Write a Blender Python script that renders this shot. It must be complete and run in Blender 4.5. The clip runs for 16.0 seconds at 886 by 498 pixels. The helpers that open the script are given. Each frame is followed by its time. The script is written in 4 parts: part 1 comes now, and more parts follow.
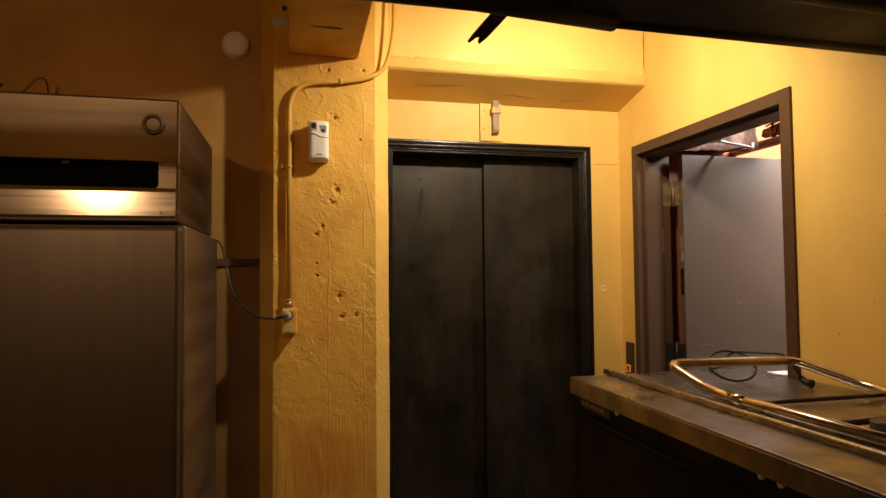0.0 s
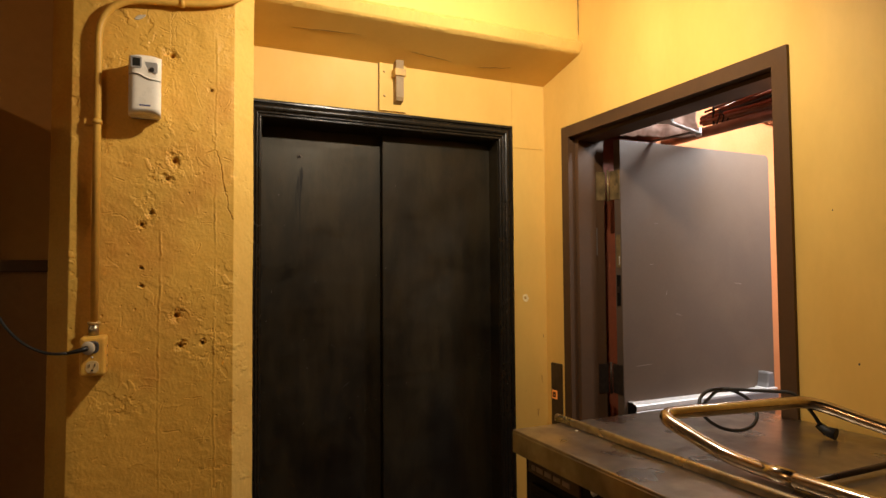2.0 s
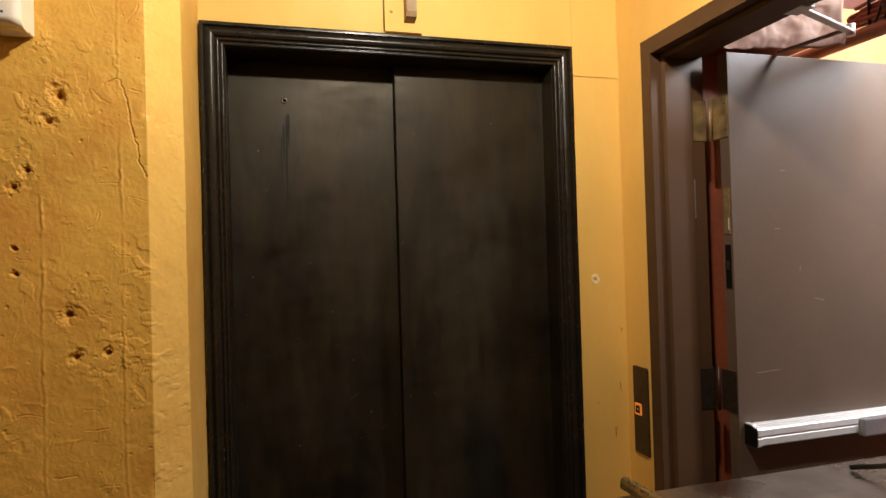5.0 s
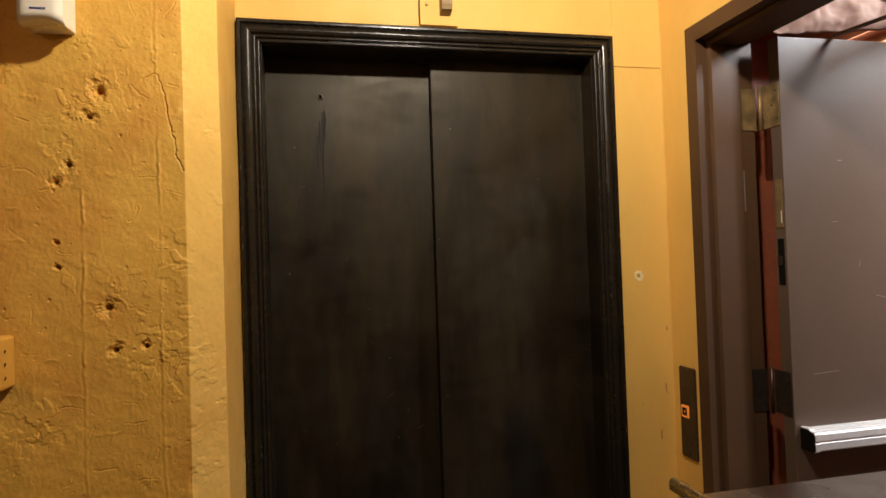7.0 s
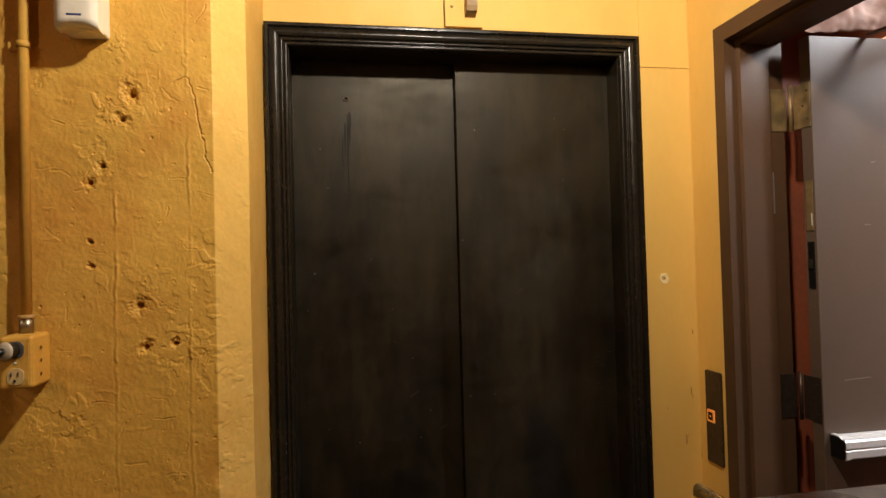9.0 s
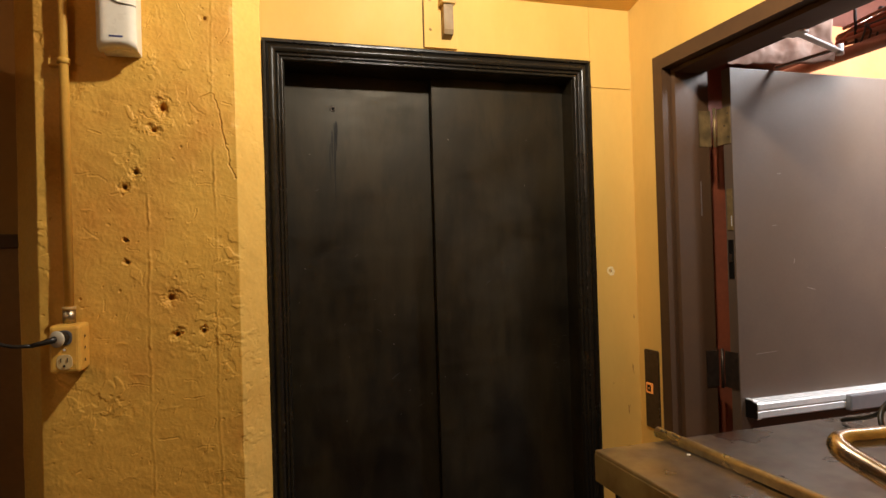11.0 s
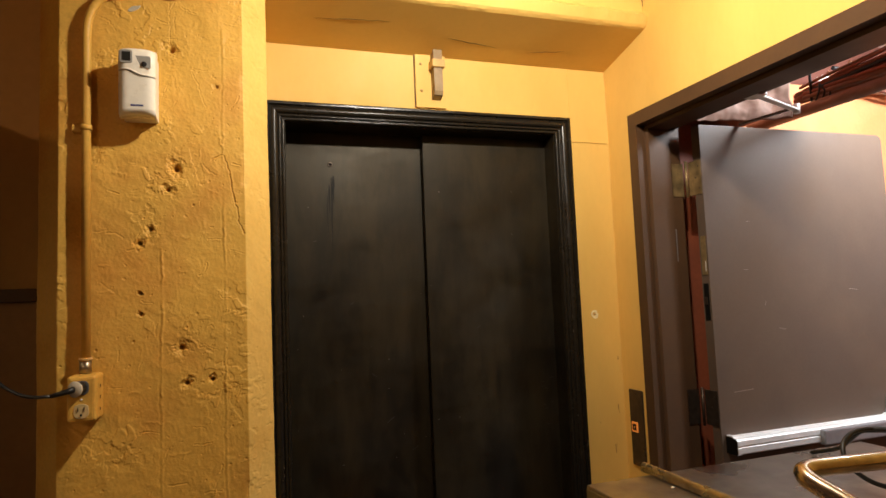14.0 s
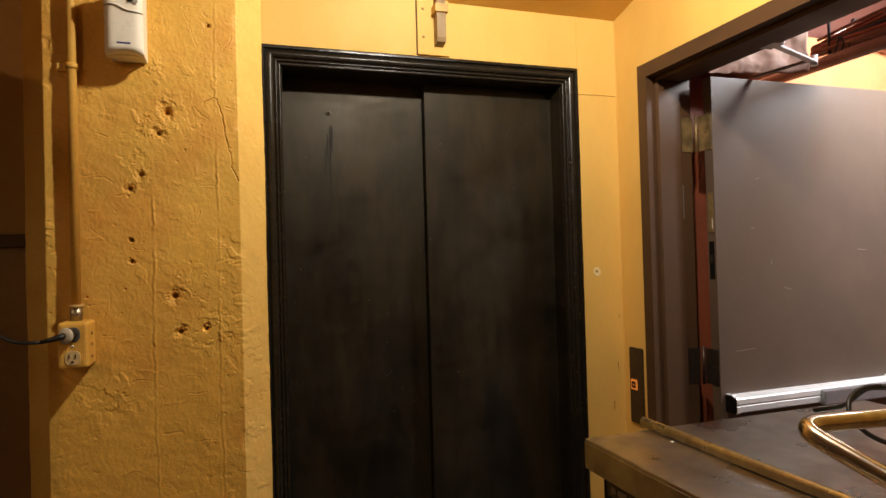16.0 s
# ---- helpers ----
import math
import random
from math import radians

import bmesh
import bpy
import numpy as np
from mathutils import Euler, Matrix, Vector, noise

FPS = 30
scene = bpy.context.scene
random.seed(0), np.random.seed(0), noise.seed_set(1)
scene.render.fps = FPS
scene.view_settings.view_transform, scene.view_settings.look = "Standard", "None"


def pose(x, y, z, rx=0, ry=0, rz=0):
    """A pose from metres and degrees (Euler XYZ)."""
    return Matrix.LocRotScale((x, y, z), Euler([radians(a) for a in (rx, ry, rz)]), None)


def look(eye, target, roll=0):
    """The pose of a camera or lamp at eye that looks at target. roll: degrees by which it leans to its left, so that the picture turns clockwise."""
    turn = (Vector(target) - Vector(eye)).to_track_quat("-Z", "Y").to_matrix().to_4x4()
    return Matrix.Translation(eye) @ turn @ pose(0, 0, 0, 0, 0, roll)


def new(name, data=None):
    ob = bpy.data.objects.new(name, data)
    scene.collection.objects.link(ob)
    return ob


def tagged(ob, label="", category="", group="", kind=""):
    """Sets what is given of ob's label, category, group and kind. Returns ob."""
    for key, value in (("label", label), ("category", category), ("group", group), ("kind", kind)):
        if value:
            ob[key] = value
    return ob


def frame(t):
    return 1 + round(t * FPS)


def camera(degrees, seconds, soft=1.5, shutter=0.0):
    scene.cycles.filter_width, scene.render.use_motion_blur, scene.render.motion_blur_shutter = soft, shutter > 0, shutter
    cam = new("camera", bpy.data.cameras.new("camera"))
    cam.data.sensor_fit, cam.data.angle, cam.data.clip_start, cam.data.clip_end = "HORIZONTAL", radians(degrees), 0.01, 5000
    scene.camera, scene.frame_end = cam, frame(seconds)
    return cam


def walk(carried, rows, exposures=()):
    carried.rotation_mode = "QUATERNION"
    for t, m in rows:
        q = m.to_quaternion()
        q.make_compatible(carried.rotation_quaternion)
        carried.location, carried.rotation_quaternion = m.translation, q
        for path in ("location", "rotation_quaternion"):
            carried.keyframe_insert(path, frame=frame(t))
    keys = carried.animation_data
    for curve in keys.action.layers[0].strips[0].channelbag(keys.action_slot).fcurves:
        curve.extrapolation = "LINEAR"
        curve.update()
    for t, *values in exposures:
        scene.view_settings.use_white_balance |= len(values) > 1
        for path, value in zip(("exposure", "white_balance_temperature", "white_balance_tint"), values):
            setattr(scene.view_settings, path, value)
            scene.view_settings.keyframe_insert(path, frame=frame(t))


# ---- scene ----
cam = camera(72.2, 16.0)
PATH = [
    (0, (0.022, 0.028, 1.45), (0.479, 1.974, 1.533), -0.5),
    (0.3, (0.169, 0.078, 1.457), (0.699, 2.002, 1.593), 0.8),
    (0.5, (0.265, 0.109, 1.454), (0.814, 2.027, 1.589), 1.2),
    (0.8, (0.268, 0.216, 1.47), (0.882, 2.117, 1.574), 1.3),
    (1, (0.239, 0.319, 1.454), (0.93, 2.189, 1.617), 1.7),
    (1.5, (0.132, 0.574, 1.483), (0.931, 2.402, 1.629), -0.1),
    (2, (0.17, 0.789, 1.479), (0.998, 2.608, 1.562), -0.4),
    (2.5, (0.246, 0.969, 1.492), (1.024, 2.808, 1.586), -0.6),
    (3, (0.271, 1.111, 1.477), (1.108, 2.927, 1.475), -0.2),
    (3.5, (0.249, 1.306, 1.485), (1.213, 3.059, 1.505), -0.9),
    (4, (0.287, 1.409, 1.473), (1.236, 3.17, 1.463), -1.0),
    (4.5, (0.493, 1.403, 1.478), (1.151, 3.292, 1.463), -2.0),
    (5, (0.651, 1.37, 1.461), (1.194, 3.295, 1.483), -1.7),
    (5.2, (0.689, 1.361, 1.47), (1.163, 3.304, 1.5), -1.9),
    (7.3, (0.662, 1.409, 1.431), (1.059, 3.368, 1.472), -1.9),
    (7.5, (0.668, 1.404, 1.437), (1.035, 3.37, 1.464), -1.7),
    (8, (0.68, 1.395, 1.447), (1.023, 3.365, 1.466), -1.8),
    (8.5, (0.671, 1.401, 1.44), (1.022, 3.37, 1.475), -1.8),
    (9, (0.662, 1.4, 1.437), (1.008, 3.37, 1.479), -1.5),
    (11.5, (0.387, 1.136, 1.449), (1.007, 3.038, 1.471), -1.5),
    (12, (0.374, 1.101, 1.467), (1.007, 2.998, 1.519), -1.4),
    (12.5, (0.372, 1.098, 1.467), (0.995, 2.996, 1.564), -1.7),
    (13, (0.361, 1.095, 1.462), (0.994, 2.988, 1.579), -2.0),
    (13.5, (0.359, 1.09, 1.457), (0.999, 2.98, 1.594), -2.2),
    (14, (0.357, 1.094, 1.464), (0.992, 2.984, 1.618), -2.4),
    (14.5, (0.362, 1.093, 1.467), (0.983, 2.99, 1.603), -2.4),
    (15, (0.363, 1.095, 1.462), (0.969, 2.996, 1.594), -2.4),
    (15.5, (0.367, 1.092, 1.465), (0.962, 2.997, 1.59), -2.3),
    (16, (0.38, 1.14, 1.437), (1.005, 3.04, 1.464), -1.6),
]
# the clip's camera opens up and cools its picture a little on the way
EXPOSURES = [(0, 0.03, 7050, 12), (2, -0.10, 6850, 11), (3, 0.02, 6480, 10), (4.5, 0.14, 6400, 10), (9, 0.12, 6450, 10), (12, 0.10, 6400, 10), (16, 0.08, 6420, 10)]
walk(cam, [(t, look(eye, target, roll)) for t, eye, target, roll in PATH], EXPOSURES)

# ---- world and light ----
world = bpy.data.worlds.new("world")
scene.world = world
world.use_nodes = True
world.node_tree.nodes["Background"].inputs[0].default_value = (0.9, 0.75, 0.55, 1)
world.node_tree.nodes["Background"].inputs[1].default_value = 0.001
scene.view_settings.exposure = 0.0


def bulb(name, place, watts, colour, radius):
    data = bpy.data.lights.new(name, "POINT")
    data.energy, data.color, data.shadow_soft_size = watts, colour, radius
    ob = new(name, data)
    ob.location = place
    return ob


LAMP = (1.11, 2.07, 2.67)
spot_data = bpy.data.lights.new("alcove_light", "SPOT")
spot_data.energy, spot_data.color, spot_data.shadow_soft_size = 112, (1.0, 0.895, 0.74), 0.038
spot_data.spot_size, spot_data.spot_blend = radians(180), 0.80
spot = new("alcove_light", spot_data)
spot.matrix_world = look(LAMP, (1.24, 2.78, 1.82))
# first one: warm fill added out of view to lift the kitchen side
bulb("kitchen_fill", (-1.42, -0.55, 2.50), 36, (1.0, 0.61, 0.32), 0.05)
bulb("stairwell_light", (6.0, 4.3, 3.6), 30, (1.0, 0.93, 0.86), 0.1)
tube_data = bpy.data.lights.new("stair_hall_light", "AREA")
tube_data.shape, tube_data.size, tube_data.size_y = "RECTANGLE", 1.0, 0.26
tube_data.energy, tube_data.color = 99, (0.91, 0.95, 1.0)
tube_light = new("stair_hall_light", tube_data)
tube_light.matrix_world = look((3.25, 2.30, 2.62), (3.60, 3.1, 1.8))


# ---- materials ----
def material(name, base, rough=0.5, metal=0.0, spread=0.12, scale=3.0, grain=40.0, bump=0.15, second=None, amount=0.5,
             stretch=(1, 1, 1), rough_spread=0.15, edge=(0.45, 0.62), sheen=0.5):
    """A surface with variation at two scales: broad patches towards a second colour, fine grain and relief."""
    m = bpy.data.materials.new(name)
    m.use_nodes = True
    nt = m.node_tree
    bsdf = nt.nodes["Principled BSDF"]
    add, link = nt.nodes.new, nt.links.new
    co = add("ShaderNodeTexCoord")
    mp = add("ShaderNodeMapping")
    mp.inputs["Scale"].default_value = stretch
    link(co.outputs["Object"], mp.inputs[0])
    big = add("ShaderNodeTexNoise")
    big.inputs["Scale"].default_value, big.inputs["Detail"].default_value = scale, 6
    fine = add("ShaderNodeTexNoise")
    fine.inputs["Scale"].default_value, fine.inputs["Detail"].default_value = grain, 8
    for n in (big, fine):
        link(mp.outputs[0], n.inputs["Vector"])
    ramp = add("ShaderNodeMapRange")
    ramp.inputs[1].default_value, ramp.inputs[2].default_value = edge
    ramp.inputs[4].default_value = amount
    link(big.outputs[0], ramp.inputs[0])
    mix = add("ShaderNodeMix")
    mix.data_type = "RGBA"
    mix.inputs[6].default_value = (*base, 1)
    mix.inputs[7].default_value = (*(second or [c * 0.7 for c in base]), 1)
    link(ramp.outputs[0], mix.inputs[0])
    vary = add("ShaderNodeMapRange")
    vary.inputs[1].default_value, vary.inputs[2].default_value = 0.25, 0.75
    vary.inputs[3].default_value, vary.inputs[4].default_value = 1 - spread, 1 + spread
    link(fine.outputs[0], vary.inputs[0])
    mul = add("ShaderNodeVectorMath")
    mul.operation = "SCALE"
    link(mix.outputs[2], mul.inputs[0])
    link(vary.outputs[0], mul.inputs[3])
    link(mul.outputs[0], bsdf.inputs["Base Color"])
    rr = add("ShaderNodeMapRange")
    rr.inputs[1].default_value, rr.inputs[2].default_value = 0.3, 0.7
    rr.inputs[3].default_value, rr.inputs[4].default_value = max(0.03, rough - rough_spread), min(1, rough + rough_spread)
    link(big.outputs[0], rr.inputs[0])
    link(rr.outputs[0], bsdf.inputs["Roughness"])
    bsdf.inputs["Metallic"].default_value = metal
    bsdf.inputs["Specular IOR Level"].default_value = sheen
    if bump:
        b = add("ShaderNodeBump")
        b.inputs["Strength"].default_value, b.inputs["Distance"].default_value = bump, 0.004
        link(fine.outputs[0], b.inputs["Height"])
        link(b.outputs[0], bsdf.inputs["Normal"])
    return m


def glow(name, colour, strength):
    m = bpy.data.materials.new(name)
    m.use_nodes = True
    bsdf = m.node_tree.nodes["Principled BSDF"]
    bsdf.inputs["Base Color"].default_value = (*colour, 1)
    bsdf.inputs["Emission Color"].default_value = (*colour, 1)
    bsdf.inputs["Emission Strength"].default_value = strength
    return m


YELLOW = (0.77, 0.498, 0.13)
M_wall = material("yellow_wall_paint", YELLOW, 0.55, spread=0.018, scale=1.6, grain=34, bump=0.05, second=(0.70, 0.43, 0.10), amount=0.7, stretch=(1.6, 1.6, 0.7), sheen=0.35)
# for unseen walls: dull, so the refrigerator mirrors dark and less light bounces
M_back = material("bounce_cutting_wall", (0.27, 0.235, 0.19), 0.6, spread=0.06, scale=2, grain=40, bump=0.1)
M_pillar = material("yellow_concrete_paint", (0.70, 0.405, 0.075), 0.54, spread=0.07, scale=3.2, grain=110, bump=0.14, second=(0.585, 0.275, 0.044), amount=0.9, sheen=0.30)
# deeper ochre than the yellow of the other walls
M_ochre = material("dark_ochre_wall_paint", (0.55, 0.31, 0.078), 0.55, spread=0.04, scale=1.8, grain=40, bump=0.06, second=(0.44, 0.235, 0.056), amount=0.8, sheen=0.35)
# lighter copy of the pillar paint, carrying the lamp's brightness on the lift side
M_lit_edge = material("lit_yellow_pillar_edge", (0.79, 0.52, 0.138), 0.54, spread=0.05, scale=5, grain=90, bump=0.10, second=(0.72, 0.44, 0.10), amount=0.6, sheen=0.3)
M_ceiling = material("aged_yellow_ceiling", (0.68, 0.42, 0.10), 0.7, spread=0.1, scale=5, grain=38, bump=1.0, second=(0.52, 0.31, 0.09), amount=0.6)
M_floor = material("worn_kitchen_floor", (0.09, 0.06, 0.045), 0.45, scale=2, grain=25, second=(0.05, 0.035, 0.03))


def smeared_black(name, light, dark, rough, seed):
    """Thin black paint brushed on in long strokes, rubbed and greasy in broad upright smears."""
    m = bpy.data.materials.new(name)
    m.use_nodes = True
    nt = m.node_tree
    bsdf = nt.nodes["Principled BSDF"]
    add, link = nt.nodes.new, nt.links.new
    co = add("ShaderNodeTexCoord")

    def cloud(stretch, scale, detail, twist, low, high):
        mp, tex, ramp = add("ShaderNodeMapping"), add("ShaderNodeTexNoise"), add("ShaderNodeMapRange")
        mp.inputs["Scale"].default_value = stretch
        mp.inputs["Location"].default_value = (seed, seed * 0.7, seed * 1.3)
        tex.inputs["Scale"].default_value, tex.inputs["Detail"].default_value, tex.inputs["Distortion"].default_value = scale, detail, twist
        tex.inputs["Roughness"].default_value = 0.66
        ramp.inputs[1].default_value, ramp.inputs[2].default_value = low, high
        link(co.outputs["Object"], mp.inputs[0])
        link(mp.outputs[0], tex.inputs["Vector"])
        link(tex.outputs[0], ramp.inputs[0])
        return ramp
    smear = cloud((2.2, 1, 0.75), 1.9, 6, 0.35, 0.40, 0.60)
    stroke = cloud((1, 1, 0.12), 24, 7, 0.5, 0.25, 0.75)
    rub = cloud((2.8, 1, 0.8), 3.6, 7, 0.35, 0.52, 0.80)
    mix = add("ShaderNodeMix")
    mix.data_type = "RGBA"
    mix.inputs[6].default_value, mix.inputs[7].default_value = (*light, 1), (*dark, 1)
    link(smear.outputs[0], mix.inputs[0])
    worn = add("ShaderNodeMix")
    worn.data_type = "RGBA"
    worn.inputs[7].default_value = (*[c * 0.45 for c in dark], 1)
    link(rub.outputs[0], worn.inputs[0])
    link(mix.outputs[2], worn.inputs[6])
    stroke.inputs[3].default_value, stroke.inputs[4].default_value = 0.70, 1.30
    mul = add("ShaderNodeVectorMath")
    mul.operation = "SCALE"
    link(worn.outputs[2], mul.inputs[0])
    link(stroke.outputs[0], mul.inputs[3])
    link(mul.outputs[0], bsdf.inputs["Base Color"])
    gloss = cloud((1.0, 1, 2.2), 3.4, 6, 0.3, 0.3, 0.7)
    gloss.inputs[3].default_value, gloss.inputs[4].default_value = rough - 0.12, rough + 0.14
    link(gloss.outputs[0], bsdf.inputs["Roughness"])
    bsdf.inputs["Specular IOR Level"].default_value = 0.34
    bsdf.inputs["Specular Tint"].default_value = (1.0, 0.90, 0.74, 1)
    b = add("ShaderNodeBump")
    b.inputs["Strength"].default_value, b.inputs["Distance"].default_value = 0.10, 0.003
    link(stroke.outputs[0], b.inputs["Height"])
    link(b.outputs[0], bsdf.inputs["Normal"])
    return m


M_black = smeared_black("black_door_paint", (0.0190, 0.0138, 0.0066), (0.0062, 0.0047, 0.0031), 0.46, 3.7)
M_trim = material("black_trim_paint", (0.0165, 0.0130, 0.0088), 0.29, spread=0.3, scale=5, grain=60, bump=0.12, second=(0.010, 0.0082, 0.0062), amount=0.8, rough_spread=0.1, sheen=0.34)
M_brown = material("brown_metal_paint", (0.108, 0.0735, 0.052), 0.46, spread=0.04, scale=2.5, grain=90, bump=0.04, second=(0.090, 0.059, 0.042), amount=0.8, sheen=0.38)
M_orange = material("orange_wall_paint", (0.54, 0.196, 0.076), 0.5, spread=0.05, scale=2.5, grain=60, bump=0.1, second=(0.48, 0.158, 0.048), amount=0.7, sheen=0.45)
M_red = material("rust_red_paint", (0.24, 0.06, 0.024), 0.55, spread=0.1, scale=4, grain=50, bump=0.2)
M_darkred = material("dark_red_paint", (0.12, 0.035, 0.02), 0.6, scale=3, grain=40)
M_steel = material("brushed_steel", (0.40, 0.355, 0.29), 0.40, 1.0, spread=0.02, scale=2, grain=30, bump=0.01, second=(0.36, 0.32, 0.26), amount=0.3, stretch=(0.3, 0.3, 5), rough_spread=0.07)
M_top = material("worn_steel_worktop", (0.40, 0.365, 0.32), 0.33, 1.0, spread=0.14, scale=6, grain=28, bump=0.05, second=(0.235, 0.21, 0.185), amount=0.85, stretch=(1, 1, 1), rough_spread=0.12)
M_dark = material("dark_cabinet_steel", (0.0065, 0.0058, 0.005), 0.5, 0.0, scale=3, grain=40, bump=0.05, sheen=0.16)
M_tube = material("tarnished_chrome_tube", (0.63, 0.57, 0.46), 0.19, 1.0, spread=0.18, scale=9, grain=60, bump=0.05, second=(0.42, 0.31, 0.19), amount=0.75, rough_spread=0.09)
M_strip = material("dull_steel_strip", (0.50, 0.45, 0.35), 0.30, 1.0, spread=0.15, scale=9, grain=60, bump=0.03, second=(0.27, 0.22, 0.14), amount=0.8)
M_band = material("polished_steel_band", (0.58, 0.545, 0.49), 0.16, 1.0, spread=0.05, scale=3, grain=30, bump=0.02, second=(0.42, 0.38, 0.32), amount=0.5, stretch=(0.25, 1, 14), rough_spread=0.05)
M_peach = material("pale_peach_ceiling_paint", (0.78, 0.62, 0.52), 0.7, scale=4, grain=40, bump=0.2)
M_film = material("crumpled_plastic_film", (0.26, 0.15, 0.105), 0.78, spread=0.1, scale=9, grain=40, bump=0.15, second=(0.15, 0.072, 0.046), amount=0.85)
M_alu = material("satin_aluminium", (0.86, 0.86, 0.85), 0.42, 0.45, spread=0.06, scale=5, grain=60, bump=0.02)
M_white = material("white_plastic", (0.89, 0.84, 0.72), 0.35, spread=0.03, scale=5, grain=80, bump=0.02, second=(0.82, 0.77, 0.65), amount=0.5)
M_cream = material("cream_painted_box", (0.60, 0.375, 0.105), 0.5, spread=0.1, scale=20, grain=90, bump=0.1, second=(0.45, 0.28, 0.10), amount=0.8)
M_rubber = material("black_rubber", (0.012, 0.011, 0.010), 0.5, scale=6, grain=50)
M_brass = material("dull_brass", (0.27, 0.185, 0.082), 0.52, 0.5, spread=0.25, scale=20, grain=80, second=(0.13, 0.09, 0.04), amount=0.9)
M_bronze = material("dark_bronze_plate", (0.075, 0.055, 0.042), 0.40, 0.7, spread=0.2, scale=14, grain=60, bump=0.04)
M_duct = material("near_black_duct_steel", (0.008, 0.0065, 0.0055), 0.6, 0.0, scale=4, grain=30, bump=0.1, second=(0.014, 0.011, 0.008), amount=0.6, sheen=0.2)
M_wood = material("splintered_wood", (0.22, 0.12, 0.05), 0.7, scale=8, grain=60, stretch=(0.3, 3, 3), bump=0.3)
M_grey = material("grey_plastic", (0.10, 0.10, 0.105), 0.45, scale=12, grain=60)
M_lcd = material("grey_display_window", (0.022, 0.023, 0.020), 0.15, spread=0.05, scale=10, grain=40, bump=0)
M_blue = material("blue_print", (0.03, 0.05, 0.20), 0.5, bump=0)
M_pale = material("bare_plaster", (0.88, 0.74, 0.42), 0.8, scale=40, grain=120, bump=0.4)
M_cable = material("painted_cable", (0.19, 0.072, 0.034), 0.5, scale=8, grain=40)
M_tread = material("worn_tread_metal", (0.30, 0.29, 0.28), 0.45, 0.6, scale=6, grain=50, second=(0.16, 0.15, 0.15), amount=0.7)
M_scratch = material("bare_scratch", (0.27, 0.22, 0.19), 0.5, bump=0)
M_rail = material("dark_brown_rail", (0.11, 0.055, 0.017), 0.6, scale=5, grain=40)
M_slot = material("black_recess", (0.003, 0.003, 0.003), 0.9, bump=0, sheen=0.05)
M_stain = material("rusty_stain", (0.42, 0.20, 0.045), 0.6, scale=60, grain=120, bump=0, second=(0.62, 0.36, 0.09), amount=0.8)
M_chip = material("chipped_paint_edge", (0.075, 0.058, 0.042), 0.6, bump=0)
M_scuff = material("faint_scuff", (0.034, 0.028, 0.022), 0.6, bump=0)
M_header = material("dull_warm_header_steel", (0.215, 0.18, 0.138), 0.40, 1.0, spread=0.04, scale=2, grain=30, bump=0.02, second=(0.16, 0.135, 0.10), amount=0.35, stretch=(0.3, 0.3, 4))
M_socket = material("yellowed_cream_plastic", (0.66, 0.50, 0.25), 0.4, spread=0.05, scale=30, grain=90, bump=0.02, second=(0.55, 0.40, 0.17), amount=0.6)
M_bezel = material("pale_grey_plastic", (0.32, 0.31, 0.28), 0.45, scale=30, grain=90, bump=0.02)
M_plug = material("grey_moulded_plug", (0.56, 0.51, 0.40), 0.45, scale=30, grain=90, bump=0.03)
# brown with the shade of the lower wall put into the colour
M_wall_shade = material("shaded_lower_wall_brown", (0.34, 0.175, 0.050), 0.55, spread=0.08, scale=3, grain=50, bump=0.12, second=(0.27, 0.13, 0.038), amount=0.7)
M_frame = material("brown_frame_paint", (0.086, 0.044, 0.021), 0.46, spread=0.05, scale=3, grain=80, bump=0.05, second=(0.066, 0.034, 0.017), amount=0.8, sheen=0.28)
M_pad = material("dull_aluminium", (0.31, 0.31, 0.32), 0.42, 0.6, spread=0.06, scale=5, grain=60, bump=0.02)
M_button = glow("lit_call_button", (1.0, 0.33, 0.06), 0.19)


# ---- shape helpers ----
def part(name, bm, mat, parent=None, label=""):
    """Links a bmesh as one mesh object, under parent where one is given."""
    me = bpy.data.meshes.new(name)
    bm.to_mesh(me)
    bm.free()
    me.materials.append(mat)
    ob = new(name, me)
    if parent:
        ob.parent = parent
    if label:
        ob["label"] = label
    return ob


def thing(name, label, category, group="", kind="", at=(0, 0, 0)):
    ob = new(name)
    ob.empty_display_size = 0.05
    ob.location = at
    return tagged(ob, label, category, group, kind)


def box(x0, y0, z0, x1, y1, z1, bevel=0.0, segments=2, into=None):
    bm = into or bmesh.new()
    r = bmesh.ops.create_cube(bm, size=1, matrix=Matrix.Translation(((x0 + x1) / 2, (y0 + y1) / 2, (z0 + z1) / 2)) @ Matrix.Diagonal((x1 - x0, y1 - y0, z1 - z0, 1)))
    if bevel:
        edges = list({e for v in r["verts"] for e in v.link_edges})
        bmesh.ops.bevel(bm, geom=edges, offset=bevel, segments=segments, affect="EDGES", profile=0.5)
    return bm


def rounded(points, radius, steps=6):
    """A path of points with its inner corners rounded off."""
    pts = [Vector(p) for p in points]
    out = [pts[0]]
    for a, b, c in zip(pts, pts[1:], pts[2:]):
        r = min(radius, (a - b).length * 0.49, (c - b).length * 0.49)
        p, q = b + (a - b).normalized() * r, b + (c - b).normalized() * r
        out += [p.lerp(b, k / steps).lerp(b.lerp(q, k / steps), k / steps) for k in range(steps + 1)]
    return out + [pts[-1]]


